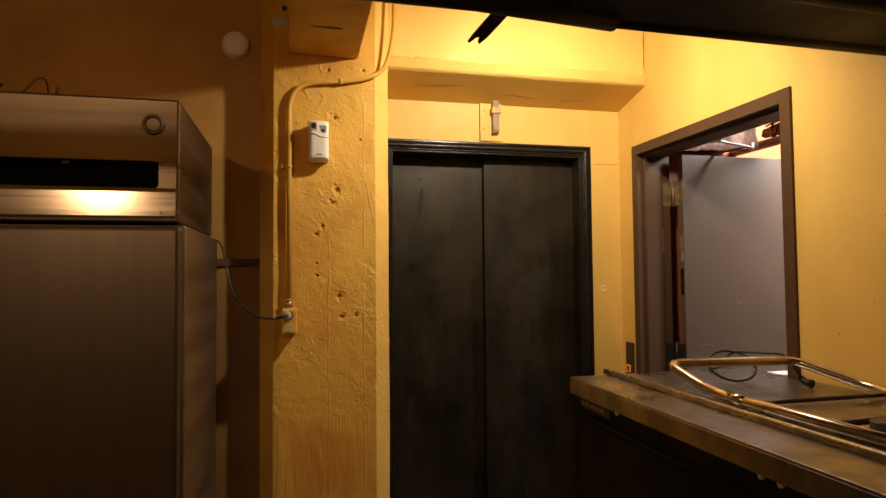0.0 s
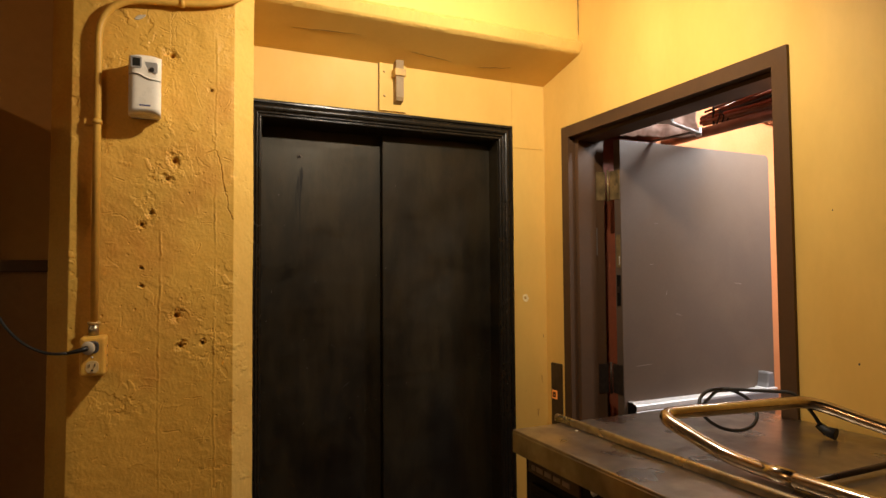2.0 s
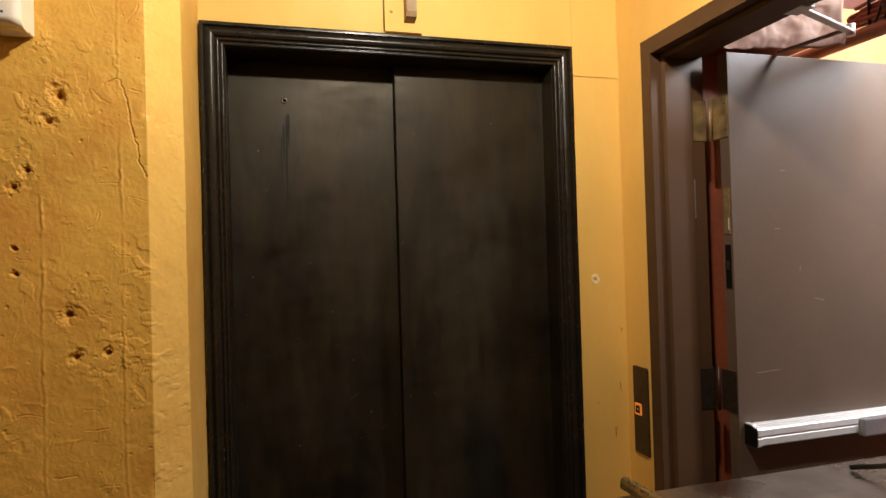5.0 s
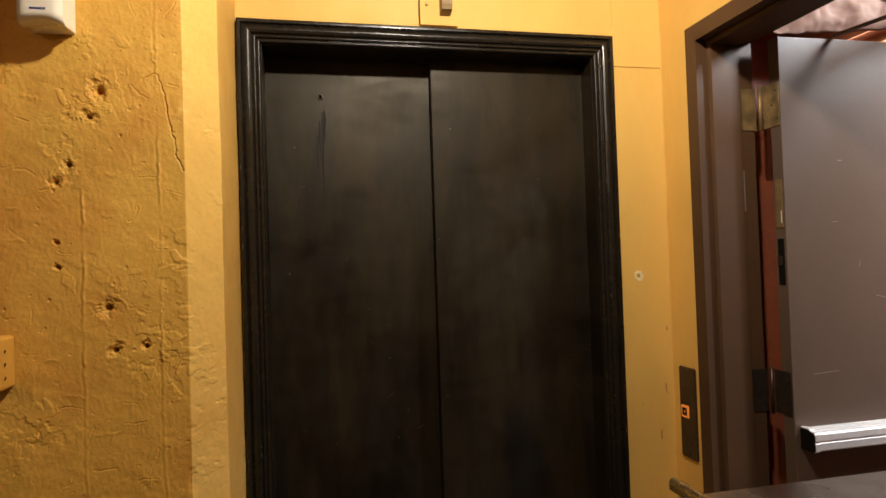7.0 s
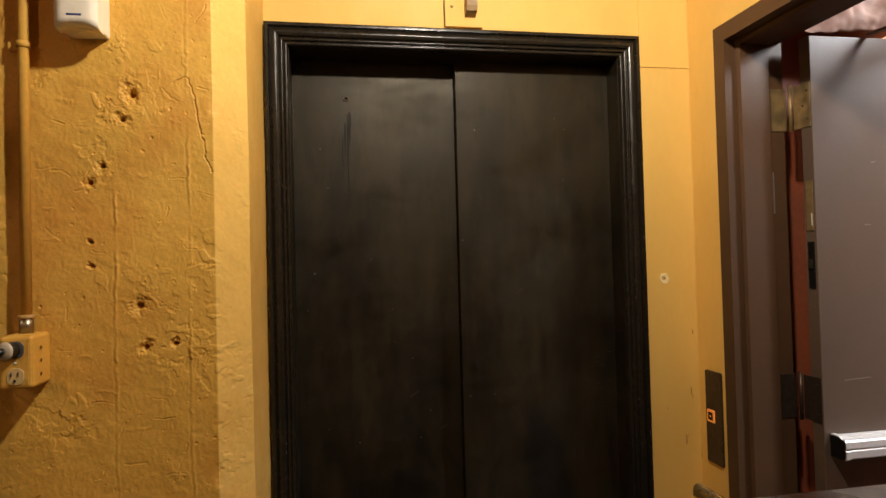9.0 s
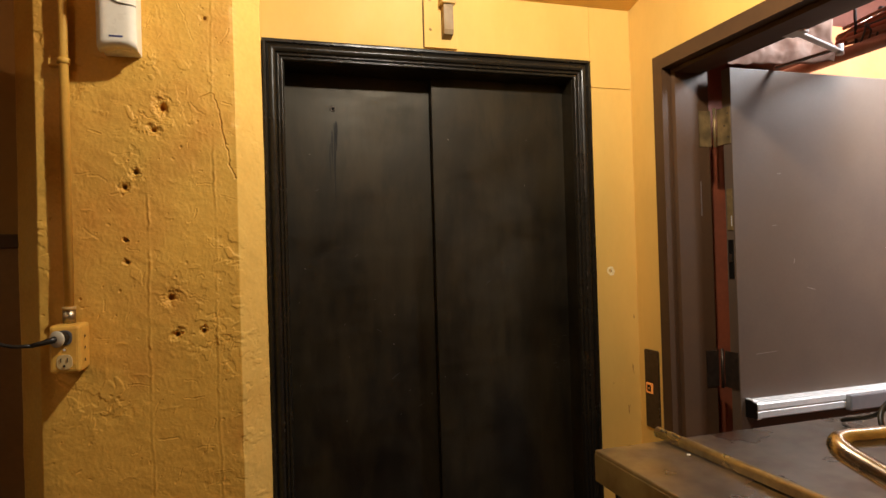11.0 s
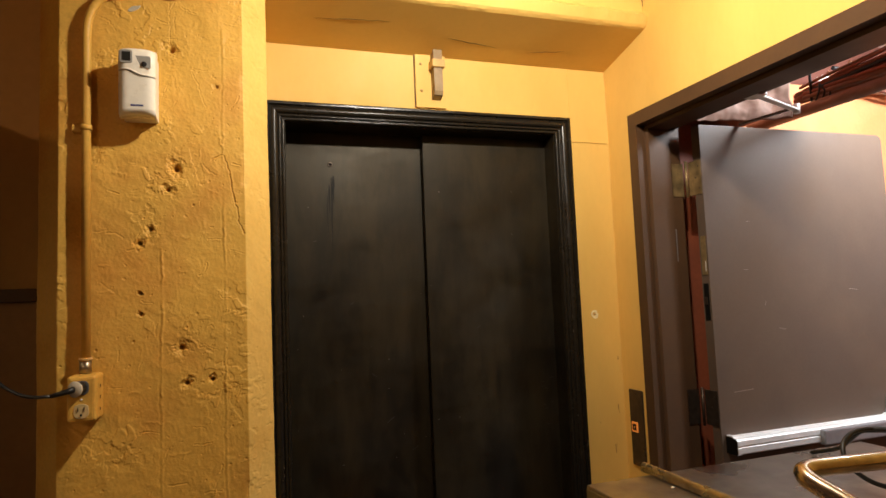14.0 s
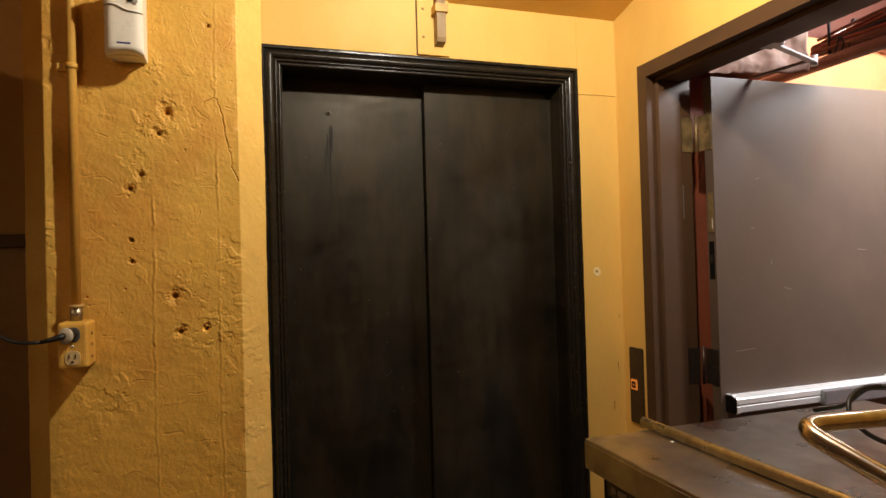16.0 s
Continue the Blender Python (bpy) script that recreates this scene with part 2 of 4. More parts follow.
def sweep(points, radius, sides=12, into=None):
    """A round tube along a path."""
    bm = into or bmesh.new()
    pts = [Vector(p) for p in points]
    pts = [p for k, p in enumerate(pts) if k == 0 or (p - pts[k - 1]).length > 1e-5]
    rings, up = [], None
    for k, p in enumerate(pts):
        d = (pts[min(k + 1, len(pts) - 1)] - pts[max(k - 1, 0)]).normalized()
        if up is None:
            up = d.orthogonal().normalized()
        up = (up - d * up.dot(d)).normalized()
        side = d.cross(up)
        r = radius(k / (len(pts) - 1)) if callable(radius) else radius
        rings.append([bm.verts.new(p + (up * math.cos(a) + side * math.sin(a)) * r) for a in [2 * math.pi * i / sides for i in range(sides)]])
    for a, b in zip(rings, rings[1:]):
        for i in range(sides):
            f = bm.faces.new((a[i], a[(i + 1) % sides], b[(i + 1) % sides], b[i]))
            f.smooth = True
    bm.faces.new(rings[0][::-1]), bm.faces.new(rings[-1])
    bmesh.ops.recalc_face_normals(bm, faces=bm.faces)
    return bm


def lathe(profile, m, sides=24, into=None):
    """A turned shape from (radius, height) pairs about the local z of m."""
    bm = into or bmesh.new()
    rings = [[bm.verts.new(m @ Vector((r * math.cos(a), r * math.sin(a), h))) for a in [2 * math.pi * i / sides for i in range(sides)]] for r, h in profile]
    for a, b in zip(rings, rings[1:]):
        for i in range(sides):
            f = bm.faces.new((a[i], a[(i + 1) % sides], b[(i + 1) % sides], b[i]))
            f.smooth = True
    bm.faces.new(rings[0][::-1]), bm.faces.new(rings[-1])
    bmesh.ops.recalc_face_normals(bm, faces=bm.faces)
    return bm


def prism(outline, m, depth, bevel=0.0, into=None):
    """An outline in the local xy of m, drawn out along its z."""
    bm = into or bmesh.new()
    low = [bm.verts.new(m @ Vector((x, y, 0))) for x, y in outline]
    high = [bm.verts.new(m @ Vector((x, y, depth))) for x, y in outline]
    faces = [bm.faces.new(low[::-1]), bm.faces.new(high)]
    n = len(outline)
    for i in range(n):
        faces.append(bm.faces.new((low[i], low[(i + 1) % n], high[(i + 1) % n], high[i])))
    bmesh.ops.recalc_face_normals(bm, faces=faces)
    if bevel:
        bmesh.ops.bevel(bm, geom=list(faces[1].edges), offset=bevel, segments=3, affect="EDGES", profile=0.5)
    return bm


def round_rect(w, h, r, steps=5):
    pts = []
    for cx, cy, a0 in ((w / 2 - r, h / 2 - r, 0), (-w / 2 + r, h / 2 - r, 90), (-w / 2 + r, -h / 2 + r, 180), (w / 2 - r, -h / 2 + r, 270)):
        pts += [(cx + r * math.cos(radians(a0 + 90 * k / steps)), cy + r * math.sin(radians(a0 + 90 * k / steps))) for k in range(steps + 1)]
    return pts


FACE_SOUTH = Matrix(((1, 0, 0, 0), (0, 0, -1, 0), (0, 1, 0, 0), (0, 0, 0, 1)))  # local z towards -y
FACE_WEST = Matrix(((0, 0, -1, 0), (-1, 0, 0, 0), (0, 1, 0, 0), (0, 0, 0, 1)))  # local z towards -x


def on_south(x, y, z):
    return Matrix.Translation((x, y, z)) @ FACE_SOUTH


def on_west(x, y, z):
    return Matrix.Translation((x, y, z)) @ FACE_WEST


def lattice(u, v, seed):
    """Smooth value noise in about -1 to 1 on numpy arrays."""
    def h(i, j):
        return ((np.sin(i * 127.1 + j * 311.7 + seed * 74.7) * 43758.5453) % 1.0) * 2 - 1
    i, j = np.floor(u), np.floor(v)
    a, b = u - i, v - j
    a, b = a * a * (3 - 2 * a), b * b * (3 - 2 * b)
    return (h(i, j) * (1 - a) + h(i + 1, j) * a) * (1 - b) + (h(i, j + 1) * (1 - a) + h(i + 1, j + 1) * a) * b


def structure(name, bm, mat, label):
    return tagged(part(name, bm, mat), label, kind="structure")


# ---- the setting ----
CEIL = 2.86
structure("floor", box(-2.7, -2.7, -0.1, 9.0, 6.0, 0), M_floor, "dark worn kitchen floor")
structure("ceiling", box(-2.7, -2.7, CEIL, 2.1, 3.75, CEIL + 0.1), M_ceiling, "rough yellow-painted concrete ceiling")
structure("wall_north_west", box(-2.7, 3.11, 0, -0.165, 3.75, CEIL), M_ochre, "darker ochre-painted plaster wall behind the steel refrigerator")
structure("ledge", box(-2.69, 3.085, 1.495, -0.166, 3.109, 1.533, 0.004), M_rail, "dark brown painted rail along the wall")
# thin panel that darkens the wall below the rail, where shade lies
structure("lower_wall_shade", box(-2.69, 3.096, 0, -0.166, 3.1085, 1.494), M_wall_shade, "brown panel standing for the shaded lower wall behind the refrigerator")
structure("wall_west", box(-2.8, -2.7, 0, -2.7, 3.75, CEIL), M_back, "unseen plain closing wall, dulled to cut bounced light")
structure("wall_south", box(-2.8, -2.8, 0, 2.1, -2.7, CEIL), M_back, "unseen plain closing wall, dulled to cut bounced light")

# the lift wall, with the opening of the doors through it
OL, OR, OT = 0.5225, 1.6535, 2.1390
bm = box(-0.165, 3.385, 0, OL, 3.75, CEIL)
box(OR, 3.385, 0, 1.925, 3.75, CEIL, into=bm)
box(OL, 3.385, OT, OR, 3.75, CEIL, into=bm)
structure("wall_north", bm, M_wall, "yellow-painted wall round the black lift doors")

# the beam over the alcove, its underside sloping down towards the wall
bm = bmesh.new()
XL, XR, NB = 0.447, 1.924, 320
cols = []
for k in range(NB + 1):
    x = XL + (XR - XL) * k / NB
    w = 0.008 * noise.noise((x * 6, 1.3, 0)) + 0.006 * noise.noise((x * 30, 4.1, 0)) + 0.004 * noise.noise((x * 75, 2.2, 0))
    q = 0.004 * noise.noise((x * 14, 9.2, 0))
    cols.append([bm.verts.new(p) for p in ((x, 3.384, 2.437), (x, 3.092 + q, 2.505), (x, 3.080 + q, 2.511 + w * 0.4), (x, 3.072 + q, 2.518), (x, 3.055 + q, 2.554 + w),
                                           (x, 3.070 + q, 2.570 + w), (x, 3.088, 2.578 + w), (x, 3.088, CEIL), (x, 3.384, CEIL))])
for a, b in zip(cols, cols[1:]):
    for i in range(9):
        bm.faces.new((a[i], a[(i + 1) % 9], b[(i + 1) % 9], b[i]))
bm.faces.new(cols[0]), bm.faces.new(cols[-1][::-1])
bmesh.ops.recalc_face_normals(bm, faces=bm.faces)
beam_1 = structure("beam_1", bm, M_wall, "yellow-painted concrete beam with a rough ledge over the lift doors")
M_crack = material("dark_crack", (0.10, 0.05, 0.015), 0.8, bump=0)
for x0, x1, y0, y1 in ((1.14, 1.36, 3.26, 3.29), (0.62, 0.90, 3.22, 3.20), (1.50, 1.66, 3.30, 3.27)):  # hairline cracks on its underside
    pts = []
    for k in range(15):
        x, y = x0 + (x1 - x0) * k / 14, y0 + (y1 - y0) * k / 14 + 0.006 * noise.noise((k * 0.7, x0 * 9, 0))
        pts.append((x, y, 2.437 + (3.384 - y) * (0.068 / 0.292)))
    part("crack", sweep(pts, lambda t: 0.0003 + 0.0012 * math.sin(math.pi * t), 5), M_crack, beam_1)

pts = [(1.9225 + 0.0015 * noise.noise((k * 0.9, 3.3, 0)), 3.0845, 2.600 + 0.245 * k / 19) for k in range(20)]
part("crack", sweep(pts, lambda t: 0.0008 + 0.0014 * abs(math.sin(7 * t)), 5), M_crack, beam_1)  # open joint in the corner

# the east wall with the doorway
DY0, DY1, DZ = 2.070, 3.185, 2.151
bm = box(1.925, -2.7, 0, 2.085, DY0, CEIL)
box(1.925, DY1, 0, 2.085, 3.75, CEIL, into=bm)
box(1.925, DY0, DZ, 2.085, DY1, CEIL, into=bm)
structure("wall_east", bm, M_wall, "yellow-painted wall with a doorway to the stair hall")
bm = box(2.087, -2.7, 0, 2.10, DY0, 3.3)
box(2.087, DY1, 0, 2.10, 3.345, 3.3, into=bm)
box(2.087, DY0, DZ, 2.10, DY1, 3.3, into=bm)
structure("wall_east_hall_side", bm, M_orange, "orange-painted hall side of the doorway wall")

for y, z, r in ((1.658, 1.634, 0.004), (1.645, 1.600, 0.003), (1.587, 1.495, 0.004), (1.712, 1.343, 0.003), (1.858, 1.221, 0.0045), (1.918, 1.657, 0.003), (1.496, 1.460, 0.005)):
    part("chip", lathe([(r * 0.6, 0), (r * 0.5, 0.0008), (r * 0.2, 0.001)], on_west(1.9252, y, z) @ Matrix.Diagonal((1, 1.5, 1, 1)), 7), M_chip, bpy.data.objects["wall_east"])

# low beam that runs south from the pillar
bm = box(-0.03, -2.69, 2.492, 0.292, 2.936, CEIL - 0.002, 0.006)
structure("beam_2", bm, M_pillar, "yellow-painted concrete beam resting on the pillar")


# ---- the pillar: board-marked concrete, chipped and holed ----
PITS = [(0.187, 1.857, 0.017, 0.010), (0.167, 1.795, 0.009, 0.008), (0.121, 1.684, 0.011, 0.007), (0.094, 1.645, 0.009, 0.016), (0.097, 1.506, 0.006, 0.015),
        (0.097, 1.450, 0.006, 0.015), (0.198, 1.353, 0.013, 0.012), (0.211, 1.255, 0.011, 0.012), (0.279, 1.260, 0.008, 0.016), (0.178, 2.203, 0.014, 0.009),
        (0.300, 2.100, 0.006, 0.004), (0.150, 2.430, 0.007, 0.012), (0.315, 2.440, 0.009, 0.009)]
CRACK = [(0.285, 1.885), (0.315, 1.899), (0.334, 1.850), (0.338, 1.790), (0.352, 1.745), (0.356, 1.700), (0.372, 1.669)]


def pillar_mesh():
    zs = np.concatenate([np.linspace(0, 0.78, 24)[:-1], np.linspace(0.78, 2.5, 1010)[:-1], np.linspace(2.5, CEIL - 0.001, 40)])
    way = [Vector(p) for p in ((-0.162, 3.384), (-0.162, 3.0), (-0.1, 2.938), (0.374, 2.938), (0.446, 3.01), (0.446, 3.384))]
    px, py, nx, ny, front = [], [], [], [], []
    for k, (a, b, n) in enumerate(zip(way, way[1:], (30, 18, 280, 30, 50))):
        d = (b - a).normalized()
        for i in range(n + (k == 4)):
            p = a.lerp(b, i / n)
            px.append(p.x), py.append(p.y), nx.append(d.y), ny.append(-d.x), front.append(1.0 if k == 2 else 0.8 if k == 3 else 0.45)
    px, py, nx, ny, front = map(np.array, (px, py, nx, ny, front))
    for arr in (nx, ny):  # soften the arrises
        arr[1:-1] = (arr[:-2] + arr[1:-1] + arr[2:]) / 3
    s = np.concatenate([[0], np.cumsum(np.hypot(np.diff(px), np.diff(py)))])
    U, Z = np.meshgrid(s, zs)
    X, F = np.meshgrid(px, zs)[0], np.meshgrid(front, zs)[0]

    def fractal(fu, fv, seed, turn, octaves=4):
        """Noise with turned, bent axes, so that no lattice shows."""
        a, b = U * math.cos(turn) + Z * math.sin(turn), Z * math.cos(turn) - U * math.sin(turn)
        a, b = a + 0.012 * lattice(Z * 31, U * 27, seed + 50), b + 0.012 * lattice(U * 29, Z * 33, seed + 60)
        total = 0
        for k in range(octaves):
            c, e = math.cos(0.9 * k), math.sin(0.9 * k)
            total = total + 0.55 ** k * lattice((a * c + b * e) * fu * 2 ** k + 7 * k, (b * c - a * e) * fv * 2 ** k, seed + k)
        return total

    d = 0.0022 * lattice(U * 7, Z * 3.5, 1) + F * (0.0011 * fractal(22, 12, 2, 0.3) + 0.00033 * fractal(130, 70, 8, 0.1, 3))
    worn = np.clip(fractal(6, 5, 14, 0.4, 3) * 1.6 + 0.35, 0, 1)  # where the paint has let go
    d += F * worn * 0.0018 * np.clip((fractal(30, 17, 20, 0.15) - 0.25) * 8, 0, 1)
    d -= F * worn * 0.0014 * np.clip((fractal(44, 26, 26, 0.1) - 0.62) * 8, 0, 1)
    d -= F * 0.0020 * np.clip((fractal(85, 85, 36, 0.5, 2) - 1.12) * 9, 0, 1)
    low = F > 0.9
    for xs, top in ((0.152, 1.655), (0.318, 2.30)):  # seams of the boards
        w = xs + 0.003 * lattice(Z * 9, Z * 0 + xs, 8) + 0.0018 * lattice(Z * 60, Z * 0 + xs, 18)
        keep = np.clip(lattice(Z * 14, Z * 0, 9 + xs) * 0.8 + 0.75 + 0.35 * lattice(Z * 70, Z * 0, 19 + xs), 0.1, 1) * np.clip((top - Z) * 30, 0, 1)
        d += low * 0.0030 * np.exp(-((X - w) / (0.0029 + 0.0012 * lattice(Z * 25, Z * 0, 5))) ** 2) * keep * np.where(Z > 1.7, 0.5, 1.0) * np.where(Z < 1.22, 0.45, 1.0) * (0.65 + 0.5 * lattice(Z * 110, X * 90, 77))
        d -= low * 0.0006 * np.exp(-((X - w + 0.0065) / 0.002) ** 2) * keep
    rugged = np.exp(-((X - 0.374) / 0.007) ** 2)  # the broken arris towards the lift
    d -= rugged * 0.0040 * np.clip(lattice(Z * 17, Z * 0, 41) + 0.5 * lattice(Z * 53, Z * 0, 42) + 0.3 * lattice(Z * 131, Z * 0, 43) - 0.2, -0.1, 1)

    def patch(x, z, reach):
        """Rows and columns of the face about a place."""
        r = slice(int(np.searchsorted(zs, z - reach)), int(np.searchsorted(zs, z + reach)))
        on = np.where((front > 0.25) & (px > x - reach) & (px < x + reach) & (py < 3.0))[0]
        return (r, slice(int(on[0]), int(on[-1]) + 1)) if len(on) else None

    for x, z, r, deep in PITS:  # blown-out drill holes: a ragged shallow crater with a dark bore
        w = patch(x, z, r * 6)
        dx, dz = X[w] - x, Z[w] - z
        rad, ang = np.hypot(dx, dz), np.arctan2(dz, dx)
        ragged = 1 + 0.22 * np.sin(ang * 2 + x * 90) + 0.30 * lattice(X[w] * 95, Z[w] * 95, 21) + 0.22 * lattice(X[w] * 240, Z[w] * 240, 23)
        rr = rad / (1.45 * r * ragged)
        rough = 0.75 + 0.45 * lattice(X[w] * 310, Z[w] * 310, 24) + 0.35 * lattice(X[w] * 140, Z[w] * 140, 25)
        d[w] -= 0.42 * deep * rough * np.clip((1.12 - rr) * 2.2, 0, 1)
        bore = np.hypot(dx - 0.25 * r, dz + 0.15 * r)
        d[w] -= 1.1 * deep * np.exp(-(bore / (0.62 * r)) ** 4)
        d[w] -= 0.016 * np.exp(-(bore / (0.0026 + 0.20 * r)) ** 6)
        d[w] += 0.0011 * np.exp(-((rr - 1.25) / 0.22) ** 2) * np.clip(lattice(X[w] * 80, Z[w] * 80, 28) + 0.4, 0, 1)
        d[w] -= 0.0013 * np.exp(-(rr / 2.0) ** 4) * np.clip(lattice(X[w] * 110 + Z[w] * 50, Z[w] * 110 - X[w] * 50, 12) * 2.2 - 0.2, 0, 1)

    def cut(line, wide, deep, lip, seed):
        (ax, az), (bx, bz) = line[0], line[-1]
        w = patch((ax + bx) / 2, (az + bz) / 2, 0.02 + math.hypot(bx - ax, bz - az) * 0.75)
        if not w:
            return
        x, z = X[w] + 0.0022 * lattice(X[w] * 130, Z[w] * 130, seed) + 0.0012 * lattice(X[w] * 330, Z[w] * 330, seed + 3), Z[w] + 0.0022 * lattice(Z[w] * 130, X[w] * 130, seed + 5)
        gap = 9.0
        for (x0, z0), (x1, z1) in zip(line, line[1:]):
            t = np.clip(((x - x0) * (x1 - x0) + (z - z0) * (z1 - z0)) / ((x1 - x0) ** 2 + (z1 - z0) ** 2), 0, 1)
            gap = np.minimum(gap, np.hypot(x - x0 - t * (x1 - x0), z - z0 - t * (z1 - z0)))
        d[w] += -deep * np.exp(-(gap / wide) ** 2) + lip * np.exp(-((gap - 2.2 * wide) / wide) ** 2)

    cut([(0.178, 2.445), (0.176, 2.33), (0.178, 2.21)], 0.0009, 0.0022, 0.0003, 33)
    cut([(0.232, 2.145), (0.250, 2.10), (0.262, 2.055), (0.272, 2.03)], 0.0011, 0.0014, 0.0005, 37)
    cut(CRACK, 0.0012, 0.0050, 0.0004, 3)
    r = random.Random(12)
    for k in range(96):  # short splits and curled edges of the paint
        x, z, a, l = r.uniform(-0.06, 0.36), r.uniform(0.85, 2.35), radians(r.choice((r.gauss(-8, 14), r.gauss(-8, 14), r.gauss(80, 20)))), r.uniform(0.012, 0.05)
        mid = (x + l * 0.5 * math.cos(a) - r.gauss(0, 0.004), z + l * 0.5 * math.sin(a) + r.gauss(0, 0.004))
        cut([(x, z), mid, (x + l * math.cos(a), z + l * math.sin(a))], r.uniform(0.0010, 0.0015), r.choice((0.0016, 0.0010, -0.0012)), r.uniform(0.0, 0.0008), 70 + k)
    for k in range(22):  # small pocks
        x, z, q = r.uniform(-0.08, 0.36), r.uniform(0.85, 2.4), r.uniform(0.0016, 0.0034)
        w = patch(x, z, 0.02)
        d[w] -= r.uniform(0.001, 0.004) * np.exp(-(np.hypot(X[w] - x, (Z[w] - z) * 0.8) / q) ** 4)
    V = np.stack([X + d * nx[None, :], np.meshgrid(py, zs)[0] + d * ny[None, :], Z], -1).reshape(-1, 3)
    rows, n = U.shape
    i = np.arange(rows * n).reshape(rows, n)
    Q = np.stack([i[:-1, :-1], i[:-1, 1:], i[1:, 1:], i[1:, :-1]], -1).reshape(-1, 4)
    me = bpy.data.meshes.new("pillar")
    me.from_pydata(V.tolist(), [], Q.tolist())
    me.polygons.foreach_set("use_smooth", [True] * len(Q))
    me.materials.append(M_pillar)
    me.materials.append(M_lit_edge)
    side = np.tile((np.arange(n - 1) >= 30 + 18 + 280).astype(int), rows - 1)  # the chamfer and return towards the lift, brightened in their paint as if lit
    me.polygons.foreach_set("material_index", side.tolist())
    return me


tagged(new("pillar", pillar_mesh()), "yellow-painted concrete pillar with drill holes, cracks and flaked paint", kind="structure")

head = bpy.data.objects["pillar"]
scab = [(0.034 * (1 + 0.4 * noise.noise((math.cos(a), math.sin(a), 2.2))) * math.cos(a), 0.026 * (1 + 0.4 * noise.noise((math.cos(a), math.sin(a), 7.2))) * math.sin(a)) for a in [2 * math.pi * k / 20 for k in range(20)]]
part("bare_patch", prism(scab, on_south(-0.072, 2.9405, 2.640), 0.006, 0.002), M_plug, head, "bare grey patch where the paint is gone")
part("bare_patch", prism([(x * 0.45, y * 0.30 + x * 0.2) for x, y in scab], on_south(0.085, 2.9395, 2.312), 0.0035, 0.001), M_plug, head)
hook = thing("wire_stub", "short dark bent wire sticking out of the pillar", "wire")
part("strand", sweep(rounded([(-0.055, 2.94, 2.700), (-0.060, 2.905, 2.705), (-0.035, 2.898, 2.690), (-0.020, 2.905, 2.655), (-0.036, 2.93, 2.645)], 0.02, 5), 0.0055, 8), M_rubber, hook)
streak = [(-0.075, -0.004), (-0.02, -0.010), (0.035, -0.014), (0.07, -0.006), (0.062, 0.008), (0.02, 0.010), (-0.03, 0.004)]
part("stain", prism(streak, Matrix.Translation((0.127, 2.587, 2.4908)), 0.0018), M_chip, bpy.data.objects["beam_2"], "dark scrape on the underside")

# ---- lift doors and their moulded casing ----
lift = thing("door_1", "closed black-painted two-panel sliding lift door, worn and smeared", "lift door", kind="structure")
part("door_panel", box(0.50, 3.512, 0, 1.100, 3.545, 2.16, 0.002), M_black, lift)
part("door_panel", box(1.084, 3.472, 0, 1.66, 3.505, 2.16, 0.002), M_black, lift)
bm = box(OL - 0.004, 3.3865, 0, OL + 0.003, 3.75, OT)
part("jamb", bm, M_black, lift)
part("jamb", box(OR - 0.003, 3.3865, 0, OR + 0.004, 3.75, OT), M_black, lift)
part("head", box(OL, 3.3865, OT - 0.003, OR, 3.75, OT + 0.004), M_black, lift)
part("backing", box(0.40, 3.60, 0, 1.74, 3.62, 2.3), M_black, lift)
peep = part("peep_hole", lathe([(0.0095, 0), (0.0098, 0.003), (0.0080, 0.0045), (0.006, 0.0035)], on_south(0.706, 3.5115, 2.008)), M_bronze, lift, "small dark-rimmed key hole")
part("bore", lathe([(0.006, 0.0), (0.0058, 0.0044)], on_south(0.706, 3.5115, 2.008), 12), M_slot, peep)
M_drip = material("dark_drip", (0.0055, 0.0044, 0.0030), 0.45, bump=0.04, sheen=0.2)
for x, top, end, wide in ((0.7085, 1.955, 1.60, 0.0035), (0.7160, 1.962, 1.83, 0.0060), (0.7000, 1.925, 1.78, 0.0040), (0.6920, 1.880, 1.70, 0.0022)):
    edge = [(x + 0.006 * noise.noise((k * 0.22, x * 40, 0)) * (1 - k / 16), top + (end - top) * k / 16, wide * math.sin(math.pi * min(1, 0.08 + k / 15)) ** 0.6 * (1 - 0.7 * k / 16)) for k in range(16)]
    part("drip_stain", prism([(px - w, z) for px, z, w in edge] + [(px + w + 0.0003, z) for px, z, w in edge[::-1]], on_south(0, 3.5122, 0), 0.0005), M_drip, lift)

PROFILE = [(0.0, 0.0), (0.0, 0.0215), (0.0004, 0.0235), (0.0014, 0.0251), (0.0028, 0.0261), (0.0046, 0.0265), (0.013, 0.0265), (0.0155, 0.0215), (0.0175, 0.017)]
PROFILE += [(0.0185 + 0.029 * k / 12, 0.0165 + 0.0085 * math.sin(math.pi * (0.04 + 0.80 * k / 12))) for k in range(13)]  # the broad swelling
PROFILE += [(0.0495, 0.0145), (0.0525, 0.0125)] + [(0.0585 - 0.0055 * math.cos(math.pi * k / 6), 0.0130 + 0.0050 * math.sin(math.pi * k / 6)) for k in range(7)]
PROFILE += [(0.0655, 0.0095)] + [(0.0725 - 0.0060 * math.cos(math.pi * k / 6), 0.0095 + 0.0040 * math.sin(math.pi * k / 6)) for k in range(7)] + [(0.0805, 0.004), (0.082, -0.02)]
PROFILE = [(u * 0.89, p) for u, p in PROFILE]


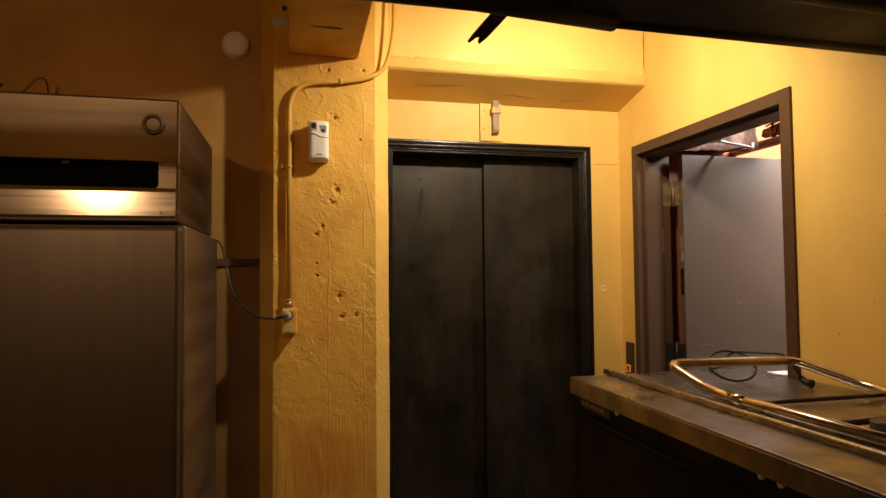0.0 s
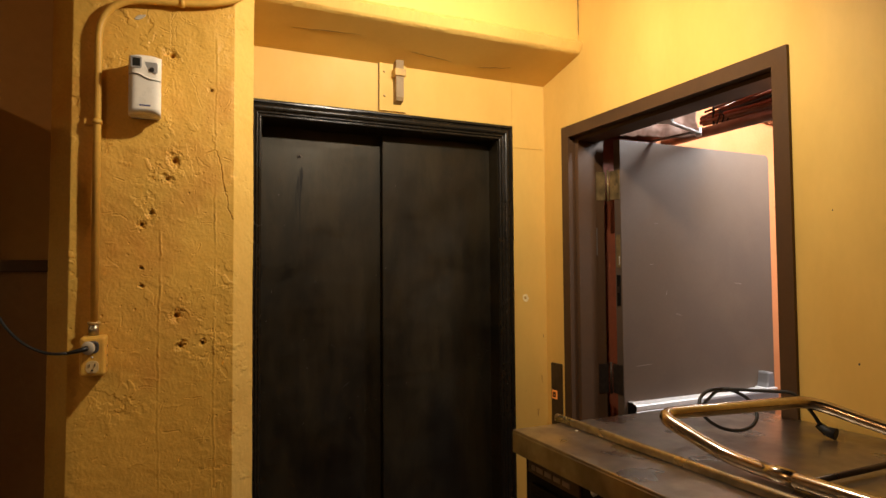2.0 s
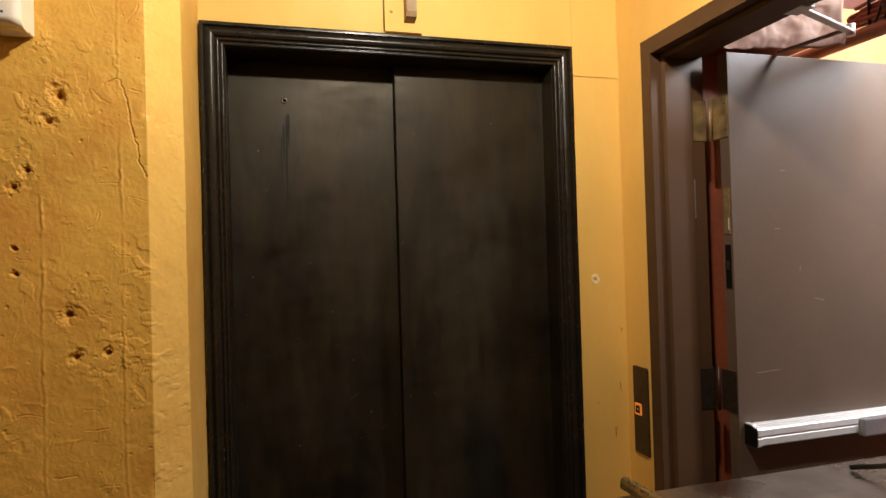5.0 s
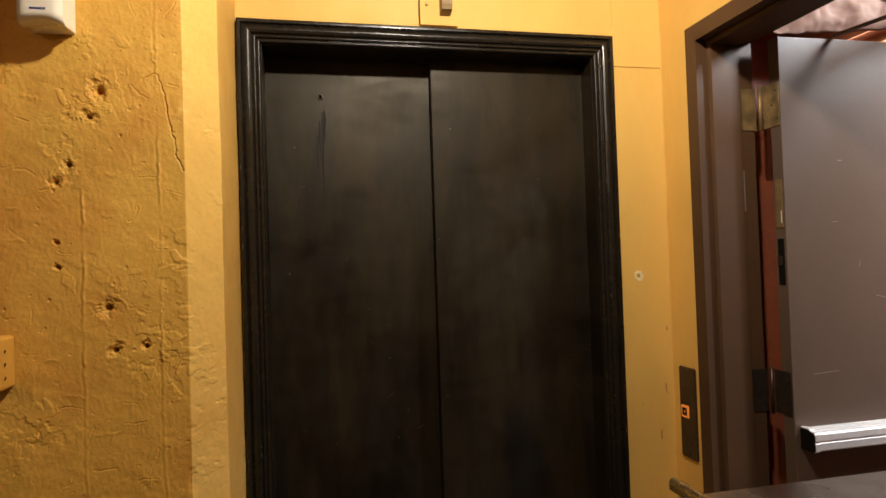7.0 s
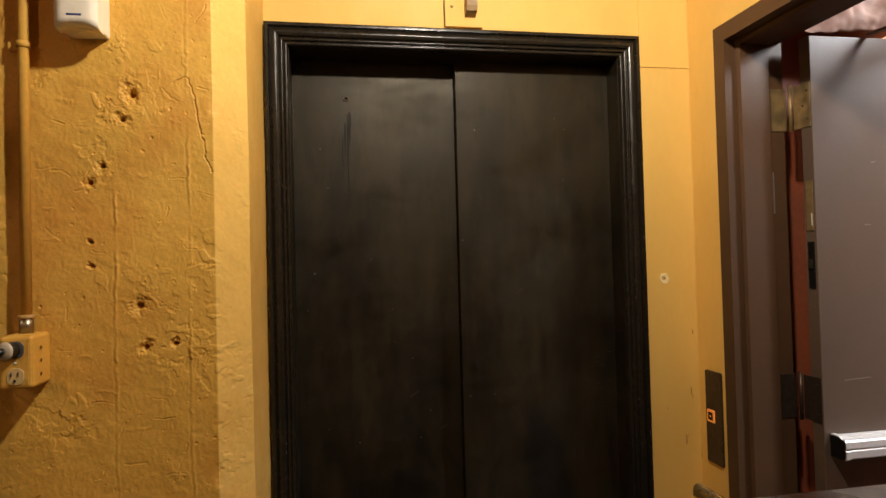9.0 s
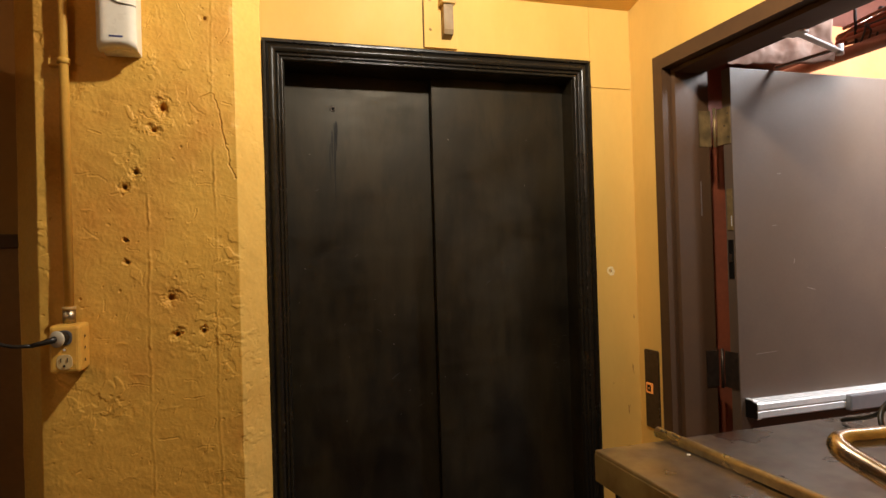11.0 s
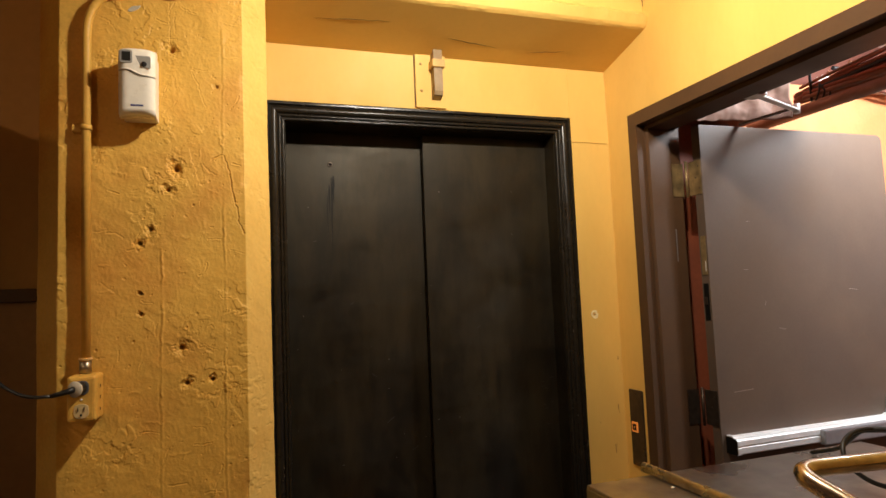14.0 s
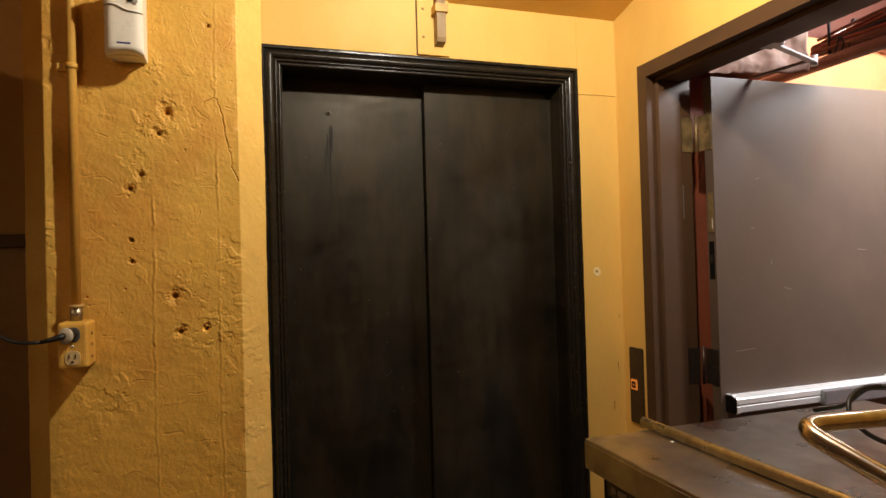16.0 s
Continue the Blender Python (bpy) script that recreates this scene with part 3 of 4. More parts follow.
def casing():
    """The moulded profile carried up one side, across the head and down the other with mitred corners."""
    bm = bmesh.new()
    l, r, top = 0.452, 1.724, 2.210
    for (ax, az, bx, bz, ox, oz, ex, ez) in ((l, 0, l, top, 1, 0, 1, -1), (l, top, r, top, 1, -1, -1, -1), (r, top, r, 0, -1, -1, -1, 0)):
        rows = []
        for k in range(61):
            t = k / 60
            row = []
            for u, p in PROFILE:
                sx, sz = ax + ox * u, az + oz * u
                tx, tz = bx + ex * u, bz + ez * u
                wob = 0.0012 * noise.noise((sx + (tx - sx) * t * 9, (sz + (tz - sz) * t) * 9, u * 30))
                row.append(bm.verts.new((sx + (tx - sx) * t, 3.384 - p + wob * (p > 0.003), sz + (tz - sz) * t)))
            rows.append(row)
        for a, b in zip(rows, rows[1:]):
            for i in range(len(PROFILE) - 1):
                bm.faces.new((a[i], a[i + 1], b[i + 1], b[i])).smooth = True
    bmesh.ops.recalc_face_normals(bm, faces=bm.faces)
    for e in bm.edges:
        if len(e.link_faces) == 2 and e.calc_face_angle() > 0.6:
            e.smooth = False
    return bm


tagged(part("trim_1", casing(), M_trim), "glossy black moulded casing round the lift doors", kind="structure")

# where the black paint has run over on to the yellow
for x0, x1, wild in ((0.4495, 0.4525, 0.0030), (1.7265, 1.7235, 0.0018)):
    bm = bmesh.new()
    rows = []
    for k in range(161):
        z = 0.02 + 2.185 * k / 160
        x = x0 + wild * (noise.noise((z * 9, x0 * 5, 0.3)) + 0.6 * noise.noise((z * 31, x0 * 7, 1.3)))
        rows.append([bm.verts.new(p) for p in ((x, 3.3828, z), (x, 3.3838, z), (x1, 3.3838, z), (x1, 3.3828, z))])
    for p, q in zip(rows, rows[1:]):
        for i in range(4):
            bm.faces.new((p[i], p[(i + 1) % 4], q[(i + 1) % 4], q[i]))
    bm.faces.new(rows[0]), bm.faces.new(rows[-1])
    bmesh.ops.recalc_face_normals(bm, faces=bm.faces)
    part("paint_edge", bm, M_trim, bpy.data.objects["trim_1"])

rng = random.Random(7)
for k in range(20):  # paint knocked off the casing
    if k % 3:
        x, z = rng.choice((0.456, 0.495, 1.680, 1.716)), rng.uniform(0.75, 2.05)
    else:
        x, z = rng.uniform(0.6, 1.6), 2.2045
    w, h = rng.uniform(0.001, 0.002), rng.uniform(0.003, 0.010) if k % 3 else 0.003
    depth = 3.3555 if x in (0.456, 1.716) or not k % 3 else 3.3605
    part("paint_chip", prism([(-w, -h), (w * 0.6, -h * 0.7), (w, h * 0.4), (-w * 0.3, h)], on_south(x, depth + 0.0012, z), 0.0016), M_chip, bpy.data.objects["trim_1"])
for k in range(9):
    x, z = rng.uniform(1.58, 1.63), rng.uniform(0.85, 1.15)
    part("scuff", prism([(-0.008, -0.0005), (0.007, -0.0008), (0.008, 0.0004), (-0.005, 0.0008)], on_south(x, 3.4721, z) @ pose(0, 0, 0, 0, 0, rng.uniform(-15, 15)), 0.0005), M_scuff, lift)
for x, z, l in ((0.92, 0.98, 0.035), (0.86, 1.16, 0.02), (0.78, 1.45, 0.015), (1.30, 1.33, 0.02), (0.64, 1.7, 0.012), (1.02, 0.86, 0.03)):
    part("scuff", prism([(-l / 2, -0.001), (l / 2, -0.0006), (l / 2, 0.001), (-l / 2, 0.0014)], on_south(x, 3.5121 if x < 1.08 else 3.4721, z) @ pose(0, 0, 0, 0, 0, 40 * math.sin(x * 50)), 0.0005), M_scuff, lift)

for k in range(22):
    x, z, q = rng.uniform(0.56, 1.60), rng.uniform(0.8, 1.95), rng.uniform(0.0008, 0.0017)
    part("paint_speck", prism([(-q, -q), (q, -q * 0.6), (q * 0.5, q), (-q * 0.7, q * 1.4)], on_south(x, 3.5121 if x < 1.075 else 3.4721, z), 0.0005), M_scratch, lift)

# interlock over the lift doors
lock = thing("lift_lock", "yellow-painted lift interlock bar on a thin board", "lock", at=(0, 0, 0))
part("board", box(1.037, 3.374, 2.222, 1.165, 3.3845, 2.486, 0.001), M_wall, lock)
bm = prism([(0, 0), (0.034, 0.010), (0.040, 0.026), (0.040, 0.240), (0, 0.247)], Matrix(((0, 0, 1, 1.103), (-1, 0, 0, 3.3735), (0, 1, 0, 2.254), (0, 0, 0, 1))), 0.036)
part("gap", box(1.0335, 3.3805, 2.224, 1.0365, 3.3845, 2.484), M_crack, lock, "dark gap beside the board")
part("bar", bm, material("greyed_yellow_bar", (0.30, 0.205, 0.10), 0.55, scale=20, grain=60, second=(0.26, 0.17, 0.08)), lock, "grimy yellow-brown bar")
part("strap", box(1.094, 3.324, 2.375, 1.148, 3.3738, 2.408, 0.003), M_cream, lock)
part("screw", lathe([(0.006, 0), (0.006, 0.003), (0.003, 0.005)], on_south(1.060, 3.374, 2.40), 10), M_cream, lock)
part("screw", lathe([(0.006, 0), (0.006, 0.003), (0.003, 0.005)], on_south(1.060, 3.374, 2.29), 10), M_cream, lock)

# seam of the boarding and the bare plug in the wall
structure("trim_2", box(1.735, 3.3815, 2.109, 1.924, 3.386, 2.1135), M_wall, "raised paint line where wall boards meet")
structure("trim_3", box(1.7345, 3.3822, 2.212, 1.7375, 3.386, 2.440), M_wall, "raised paint line over the corner of the casing")
ridge = [(1.9235 + 0.0016 * noise.noise((k * 0.31, 6.1, 0)), 3.3825 + 0.0016 * noise.noise((k * 0.37, 2.7, 0)), 0.72 + 1.72 * k / 90) for k in range(91)]
part("paint_ridge", sweep(ridge, lambda t: 0.0016 + 0.0012 * abs(noise.noise((t * 24, 1.1, 0))), 6), M_wall, bpy.data.objects["wall_east"], "thick paint in the corner")
for x, z, w, h in ((1.905, 1.165, 0.003, 0.009), (1.893, 0.955, 0.0025, 0.016), (1.897, 0.935, 0.0015, 0.006), (1.868, 0.785, 0.003, 0.020), (1.874, 0.80, 0.0018, 0.007), (1.80, 0.90, 0.0015, 0.004)):  # rusty runs
    part("rust_mark", prism([(-w, h), (w * 0.7, h * 0.8), (w, -h * 0.3), (w * 0.2, -h), (-w * 0.6, -h * 0.5)], on_south(x, 3.3848, z), 0.0006), M_stain, bpy.data.objects["wall_north"])
plug = thing("wall_plug", "chipped pale plaster patch in the yellow wall", "wall patch")
chip = [(0.0175 * (1 + 0.28 * noise.noise((math.cos(a) * 1.7, math.sin(a) * 1.7, 4.4))) * math.cos(a), 0.019 * (1 + 0.28 * noise.noise((math.cos(a) * 1.7, math.sin(a) * 1.7, 4.4))) * math.sin(a)) for a in [2 * math.pi * k / 22 for k in range(22)]]
part("patch", prism(chip, on_south(1.802, 3.3852, 1.357), 0.0022, 0.0008), M_pale, plug)
part("bare_spot", prism([(x * 0.42 - 0.003, y * 0.42 + 0.002) for x, y in chip], on_south(1.802, 3.3832, 1.357), 0.0006), M_cream, plug)
part("anchor", lathe([(0.0022, 0), (0.0020, 0.002)], on_south(1.803, 3.3830, 1.358), 10), M_chip, plug)

# ---- lift call plate ----
call = thing("call_plate", "dark bronze lift call plate with a lit orange button", "call button")
part("plate", prism(round_rect(0.090, 0.315, 0.008), on_west(1.9245, 3.297, 0.881), 0.006, 0.002), M_bronze, call)
part("button_frame", prism(round_rect(0.040, 0.042, 0.004), on_west(1.9184, 3.310, 0.884), 0.004, 0.001), M_button, call, "lit orange square button")
bm = prism([(-0.012, -0.013), (0.012, -0.013), (0.012, 0.013), (-0.003, 0.013), (-0.003, 0.004), (0.004, 0.004), (0.004, -0.005), (-0.004, -0.005), (-0.004, 0.013), (-0.012, 0.013)], on_west(1.9144, 3.310, 0.884), 0.0012)
part("symbol", bm, M_dark, call, "dark worn symbol")
part("screw", lathe([(0.005, 0), (0.004, 0.002)], on_west(1.9184, 3.297, 1.022), 10), M_bronze, call)
part("screw", lathe([(0.005, 0), (0.004, 0.002)], on_west(1.9184, 3.297, 0.740), 10), M_bronze, call)

# ---- doorway: pressed metal frame ----
door_frame = thing("door_2", "brown-painted pressed steel door frame with its door standing open", "door frame", kind="structure")


def jamb(y, s):
    """A frame jamb in plan, s = +1 where the opening lies towards +y; face, return, stop and rabbet."""
    plan = [(1.912, 0.0), (1.912, 0.054), (1.952, 0.054), (1.952, 0.060), (1.958, 0.070), (2.060, 0.070), (2.060, 0.054), (2.122, 0.054), (2.122, 0.0), (2.102, 0.0), (2.102, 0.040), (1.926, 0.040), (1.9245, 0.0)]
    bm = bmesh.new()
    low = [bm.verts.new((x, y + s * d, 0)) for x, d in plan]
    high = [bm.verts.new((x, y + s * d, 2.185 - min(d, 0.0701))) for x, d in plan]
    n = len(plan)
    for i in range(n):
        bm.faces.new((low[i], low[(i + 1) % n], high[(i + 1) % n], high[i]))
    bm.faces.new(low), bm.faces.new(high)
    bmesh.ops.recalc_face_normals(bm, faces=bm.faces)
    return bm


part("jamb", jamb(2.036, 1), M_frame, door_frame)
part("jamb", jamb(3.219, -1), M_frame, door_frame)
bm = bmesh.new()
plan = [(1.912, 0.0), (1.912, 0.054), (1.952, 0.054), (1.952, 0.060), (1.958, 0.070), (2.060, 0.070), (2.060, 0.054), (2.122, 0.054), (2.122, 0.0), (2.102, 0.0), (2.102, 0.040), (1.926, 0.040), (1.9245, 0.0)]
near = [bm.verts.new((x, 2.036 + min(d, 0.0701), 2.185 - d)) for x, d in plan]
far = [bm.verts.new((x, 3.219 - min(d, 0.0701), 2.185 - d)) for x, d in plan]
for i in range(len(plan)):
    bm.faces.new((near[i], near[(i + 1) % len(plan)], far[(i + 1) % len(plan)], far[i]))
bmesh.ops.recalc_face_normals(bm, faces=bm.faces)
part("head", bm, M_frame, door_frame)
part("strike", box(2.0605, 3.1575, 1.565, 2.073, 3.1655, 1.70, 0.002), M_pad, door_frame, "worn silver strike plate")

# ---- the open door leaf ----
leaf = thing("door_leaf", "brown-painted steel fire door standing open, scratched", "door")
W, H = 1.037, 2.105
outline = [(0, 0), (W, 0), (W, H - 0.03)] + [(W - 0.03 + 0.03 * math.cos(radians(a)), H - 0.03 + 0.03 * math.sin(radians(a))) for a in range(15, 90, 15)] + [(W - 0.03, H), (0, H)]
part("panel", prism(outline, on_south(2.143, 3.114, 0.015), 0.044, 0.002), M_brown, leaf)
ALONG_X = Matrix(((0, 0, 1, 0), (-1, 0, 0, 0), (0, 1, 0, 0), (0, 0, 0, 1)))  # local x towards -y, local z along x
SECTION = [(0, 0), (0.050, 0), (0.0555, 0.005), (0.0565, 0.026), (0.0535, 0.028), (0.0535, 0.033), (0.0565, 0.035), (0.0555, 0.053), (0.051, 0.058), (0.040, 0.0595),
           (0.038, 0.056), (0.033, 0.056), (0.031, 0.0605), (0.020, 0.0615), (0.018, 0.058), (0.013, 0.058), (0.011, 0.0625), (0, 0.063)]
bar = part("push_bar", prism(SECTION, Matrix.Translation((2.182, 3.0695, 0.804)) @ ALONG_X, 0.900), M_alu, leaf, "satin aluminium panic push bar")
part("pad", box(2.590, 2.992, 0.796, 3.108, 3.022, 0.858, 0.006), M_pad, bar, "greyer push pad")
rim = [(o * 1.05 - 0.001, z * 1.08 - 0.003) for o, z in SECTION[:10]] + [(0.030, 0.067), (-0.001, 0.067)]
part("end_cap", prism(rim, Matrix.Translation((2.166, 3.0695, 0.804)) @ ALONG_X, 0.018, 0.003), M_alu, bar)
part("end_plate", prism([(o * 0.94 + 0.001, z * 0.94 + 0.001) for o, z in rim], Matrix.Translation((2.163, 3.0695, 0.804)) @ ALONG_X, 0.004), M_dark, bar, "dark end plate")
bm = prism([(-0.036, 0), (0.030, 0), (0.028, 0.012), (0.023, 0.076), (0.018, 0.083), (-0.013, 0.085), (-0.018, 0.078), (-0.023, 0.028)], on_south(3.070, 3.069, 0.868), 0.064, 0.010)
part("latch_case", bm, M_pad, leaf, "dull aluminium latch case")
part("latch_foot", box(3.020, 2.996, 0.862, 3.104, 3.069, 0.874, 0.003), M_alu, leaf)
for z0, M_hinge in ((1.835, M_brass), (0.902, M_bronze)):
    h = part("hinge", box(2.074, 3.1615, z0, 2.1285, 3.1645, z0 + 0.14), M_hinge, leaf, "worn butt hinge")
    part("knuckle", sweep([(2.132, 3.146, z0 - 0.004), (2.132, 3.146, z0 + 0.147)], 0.0062, 12), M_hinge, h)
    part("plate", box(2.1395, 3.073, z0, 2.1425, 3.142, z0 + 0.14), M_hinge, h)
    for k in range(3):
        part("screw", lathe([(0.004, 0), (0.003, 0.0015)], on_west(2.1395, 3.085 + 0.009 * (k % 2) * 2, z0 + 0.025 + 0.045 * k), 8), M_bronze, h)
part("lock_plate", box(2.1395, 3.076, 1.505, 2.1427, 3.104, 1.663, 0.001), M_brass, leaf, "dull brass edge plate")
part("bare_scrape", box(2.1388, 3.0795, 1.520, 2.1396, 3.0835, 1.560), M_alu, leaf)
part("latch_plate", box(2.1395, 3.078, 1.322, 2.1427, 3.104, 1.470, 0.001), M_dark, leaf)
part("latch", box(2.135, 3.084, 1.385, 2.1400, 3.102, 1.415, 0.001), M_bronze, leaf)
for x, z, w, tilt in ((2.272, 1.035, 0.098, 3), (2.42, 1.38, 0.02, 80), (2.50, 1.27, 0.04, -14), (2.92, 1.42, 0.05, -6), (2.33, 1.52, 0.022, 2), (2.36, 1.72, 0.018, 4)):
    bm = prism([(-w / 2, -0.0012), (w / 2, -0.0006), (w / 2, 0.0008), (-w / 2, 0.0012)], on_south(x, 3.0699, z) @ pose(0, 0, 0, 0, 0, tilt), 0.0005)
    part("scratch", bm, M_scratch, leaf)
closer = thing("door_closer", "silver folding arm of a door closer over the open leaf", "door closer")
part("arm", box(0, -0.012, -0.004, 0.36, 0.012, 0.004, 0.002), M_alu, closer).matrix_local = pose(2.09, 2.73, 2.128, 0, 0, 20)
part("forearm", box(0, -0.010, -0.004, 0.225, 0.010, 0.004, 0.002), M_bronze, closer).matrix_local = pose(2.425, 2.852, 2.140, 0, 3, 109)
part("pivot", sweep([(2.425, 2.852, 2.115), (2.425, 2.852, 2.152)], 0.013, 14), M_alu, closer)
part("shoe", box(2.06, 2.70, 2.118, 2.12, 2.76, 2.133, 0.003), M_alu, closer)

# ---- stair hall beyond the doorway ----
structure("wall_hall_north", box(2.104, 3.352, 0, 4.112, 3.50, 2.449), M_orange, "orange-painted wall of the stair hall")
structure("wall_hall_corner", box(2.104, 3.325, 0, 2.62, 3.351, 2.199), M_red, "rust-red painted strip of hall wall behind the open door")
structure("corner_guard", box(4.078, 3.3465, 0.0, 4.1155, 3.502, 1.03, 0.002), M_alu, "grey metal corner guard on the orange wall")
structure("wall_hall_pier", box(4.512, 2.45, 0, 4.85, 3.392, 3.3, 0.006), M_red, "rust-red painted pier beside the stair")
structure("wall_hall_east", box(4.50, -2.7, 0, 4.6, 2.45, 3.3), M_orange, "orange-painted wall of the stair hall")
structure("wall_hall_south", box(2.1, -2.8, 0, 4.6, -2.7, 3.3), M_orange, "orange-painted wall of the stair hall")
structure("ceiling_hall", box(2.08, -2.8, 2.78, 4.9, 3.9, 2.9), M_peach, "pale peach ceiling of the stair hall")
structure("wall_shaft", box(2.104, 3.502, 0, 4.05, 6.0, 3.3), M_darkred, "dark red wall beside the stair")
structure("wall_stair_north", box(4.05, 5.3, 0, 9.0, 5.4, 4.6), M_darkred, "dark red wall of the stairwell")
structure("wall_stair_south", box(4.85, 3.39, 0, 9.0, 3.49, 4.6), M_darkred, "dark red wall of the stairwell")
structure("wall_stair_east", box(8.9, 3.39, 0, 9.0, 5.4, 4.6), M_darkred, "dark red end wall of the stairwell")
structure("ceiling_stair", box(4.05, 3.3, 3.9, 9.0, 5.4, 4.0), M_darkred, "dark ceiling over the stair")
structure("lintel_hall", box(4.112, 3.352, 2.42, 4.512, 3.9, 2.78), M_darkred, "dark red lintel over the way to the stair")
stair = thing("staircase", "metal staircase with grey worn treads and open dark risers", "staircase")
for k in range(-2, 11):
    x, z = 5.10 + 0.25 * k, 0.54 + 0.18 * k
    part("tread", box(x, 3.52, z - 0.045, x + 0.27, 5.02, z, 0.004), M_tread, stair)
for y in (3.50, 5.02):
    bm = bmesh.new()
    prism([(4.4, -0.02), (4.75, -0.02), (7.95, 2.30), (7.95, 2.75), (4.4, 0.30)], Matrix(((1, 0, 0, 0), (0, 0, 1, y), (0, 1, 0, 0), (0, 0, 0, 1))), 0.02, into=bm)
    part("stringer", bm, M_grey, stair)
rail = thing("handrail", "dark bent tube handrail beside the stair pier", "handrail")
part("tube", sweep(rounded([(4.50, 3.30, 1.36), (4.24, 3.335, 1.345), (4.22, 3.415, 1.195), (4.22, 3.29, 1.045), (4.22, 2.95, 0.93), (4.22, 2.6, 0.90), (4.505, 2.58, 0.90)], 0.07), 0.019, 12), M_rubber, rail)

# pipes and cables under the hall ceiling
structure("beam_hall", box(2.104, 3.17, 2.20, 2.62, 3.351, 2.779, 0.004), M_red, "rust-red painted soffit over the open door")
pipe = thing("ceiling_pipe", "rust-red painted pipe under the hall ceiling", "pipe")
part("run", sweep([(2.705, 3.353, 2.205), (2.705, 0.4, 2.205)], 0.026, 18), M_cable, pipe)
for y in (3.02, 2.1):
    part("hanger", sweep([(2.715, y, 2.226), (2.715, y, 2.785)], 0.006, 8), M_rubber, pipe)
for k in range(14):  # a bundle tied to the pipe, then sagging away from it
    m = (M_cable, M_red, M_cable, M_red, M_red, M_cable, M_red, M_cable, M_rubber, M_red, M_cable)[k % 11]
    c = thing("cable", "black cable sagging under the hall ceiling" if m == M_rubber else "rust-red painted cable sagging under the hall ceiling", "cable", "cables under the hall ceiling")
    ring, row = k % 4, k // 4
    pts = []
    for i in range(37):
        t = i / 36
        spread = min(1.0, t * 2.6)
        x = 2.716 + (0.016 * ring + 0.004) * (0.5 + spread * 1.1) - 0.016 * row * spread + 0.008 * math.sin(5.0 * t + 1.7 * k)
        z = 2.262 + 0.014 * row + 0.008 * (ring % 2) + 0.010 * row * spread - 0.026 * math.sin(math.pi * min(1.0, t * 2.2)) * (1 - 0.3 * row) + 0.09 * t + 0.005 * math.sin(13 * t + 2 * k)
        pts.append((x, 3.06 + 0.02 * ring - 2.35 * t, z))
    part("run", sweep(pts, (0.012, 0.011, 0.008, 0.007)[row], 8), m, c)
binding = thing("wire_tie", "dark twisted wire binding the cables to the pipe", "wire tie")
for k in range(3):
    part("loop", sweep([(2.690 + 0.012 * k, 2.985 - 0.022 * k, 2.215), (2.700 + 0.01 * k, 2.972 - 0.02 * k, 2.262), (2.712, 2.975, 2.295), (2.74, 2.985 + 0.012 * k, 2.312)], 0.0042, 6), M_rubber, binding)
for k, (dz, m) in enumerate(((0.0, M_white), (0.02, M_alu), (0.035, M_cable), (0.05, M_rubber), (-0.02, M_red), (-0.035, M_darkred), (0.062, M_cable))):
    c = thing("cable", "pale cable lying along the top of the orange wall" if k < 3 else "dark cable lying along the top of the orange wall", "cable", "cables on the orange wall")
    part("run", sweep([(3.15 + 1.0 * t + 0.02 * k, 3.335 - 0.014 * k, 2.43 + dz + 0.05 * (1 - t) ** 2 - 0.012 * math.sin(6 * t + k)) for t in [i / 14 for i in range(15)]], 0.011, 8), m, c)
tie = thing("cable_tie", "white cable tie on the cables over the orange wall", "cable tie")
part("band", sweep([(3.90, 3.225, 2.410), (3.90, 3.230, 2.48), (3.93, 3.25, 2.50), (4.00, 3.25, 2.505)], 0.0045, 8), M_white, tie)
# crumpled film hung over the pipe
bm = bmesh.new()
grid = [[bm.verts.new((2.20 + 0.43 * i / 80, 3.150 - 0.022 * noise.noise((i * 0.05, j * 0.10, 2.0)) - 0.009 * abs(noise.noise((i * 0.13, j * 0.21, 5.0))) - 0.10 * (i / 80) ** 2, 2.165 + 0.20 * j / 28 + 0.02 * noise.noise((i * 0.1, j * 0.1, 8.0)))) for j in range(29)] for i in range(81)]
for a, b in zip(grid, grid[1:]):
    for j in range(28):
        bm.faces.new((a[j], a[j + 1], b[j + 1], b[j])).smooth = True
film = thing("plastic_film", "crumpled pinkish plastic film hanging over the open door", "plastic sheet")
sheet = part("sheet", bm, M_film, film)
thick = sheet.modifiers.new("thickness", "SOLIDIFY")
thick.thickness = 0.0015

fitting = thing("tube_lamp", "white ceiling light fitting in the stair hall", "ceiling lamp")
part("tray", box(2.74, 2.14, 2.66, 3.76, 2.42, 2.72, 0.01), M_white, fitting)
part("stem", sweep([(3.25, 2.28, 2.715), (3.25, 2.28, 2.785)], 0.012, 8), M_white, fitting)

# ---- steel refrigerator ----
fridge = thing("refrigerator", "tall stainless steel reach-in refrigerator, smeared", "refrigerator")
part("body", box(-1.20, 2.225, 0.12, -0.356, 3.03, 1.625, 0.012), M_steel, fridge)
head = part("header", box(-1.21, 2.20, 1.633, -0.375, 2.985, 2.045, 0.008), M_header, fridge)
bm = prism([(0, 0), (0.022, 0.003), (0.029, 0.013), (0.0242, 0.092), (0.018, 0.106), (0, 0.110)], Matrix(((0, 0, 1, -1.205), (-1, 0, 0, 2.2005), (0, 1, 0, 1.636), (0, 0, 0, 1))), 0.825)
part("lower_band", bm, M_band, head, "bright bent steel band")
part("grille_slot", prism(round_rect(0.75, 0.088, 0.012), on_south(-0.813, 2.2005, 1.790), 0.004, 0.0015), M_slot, head, "black control slot")
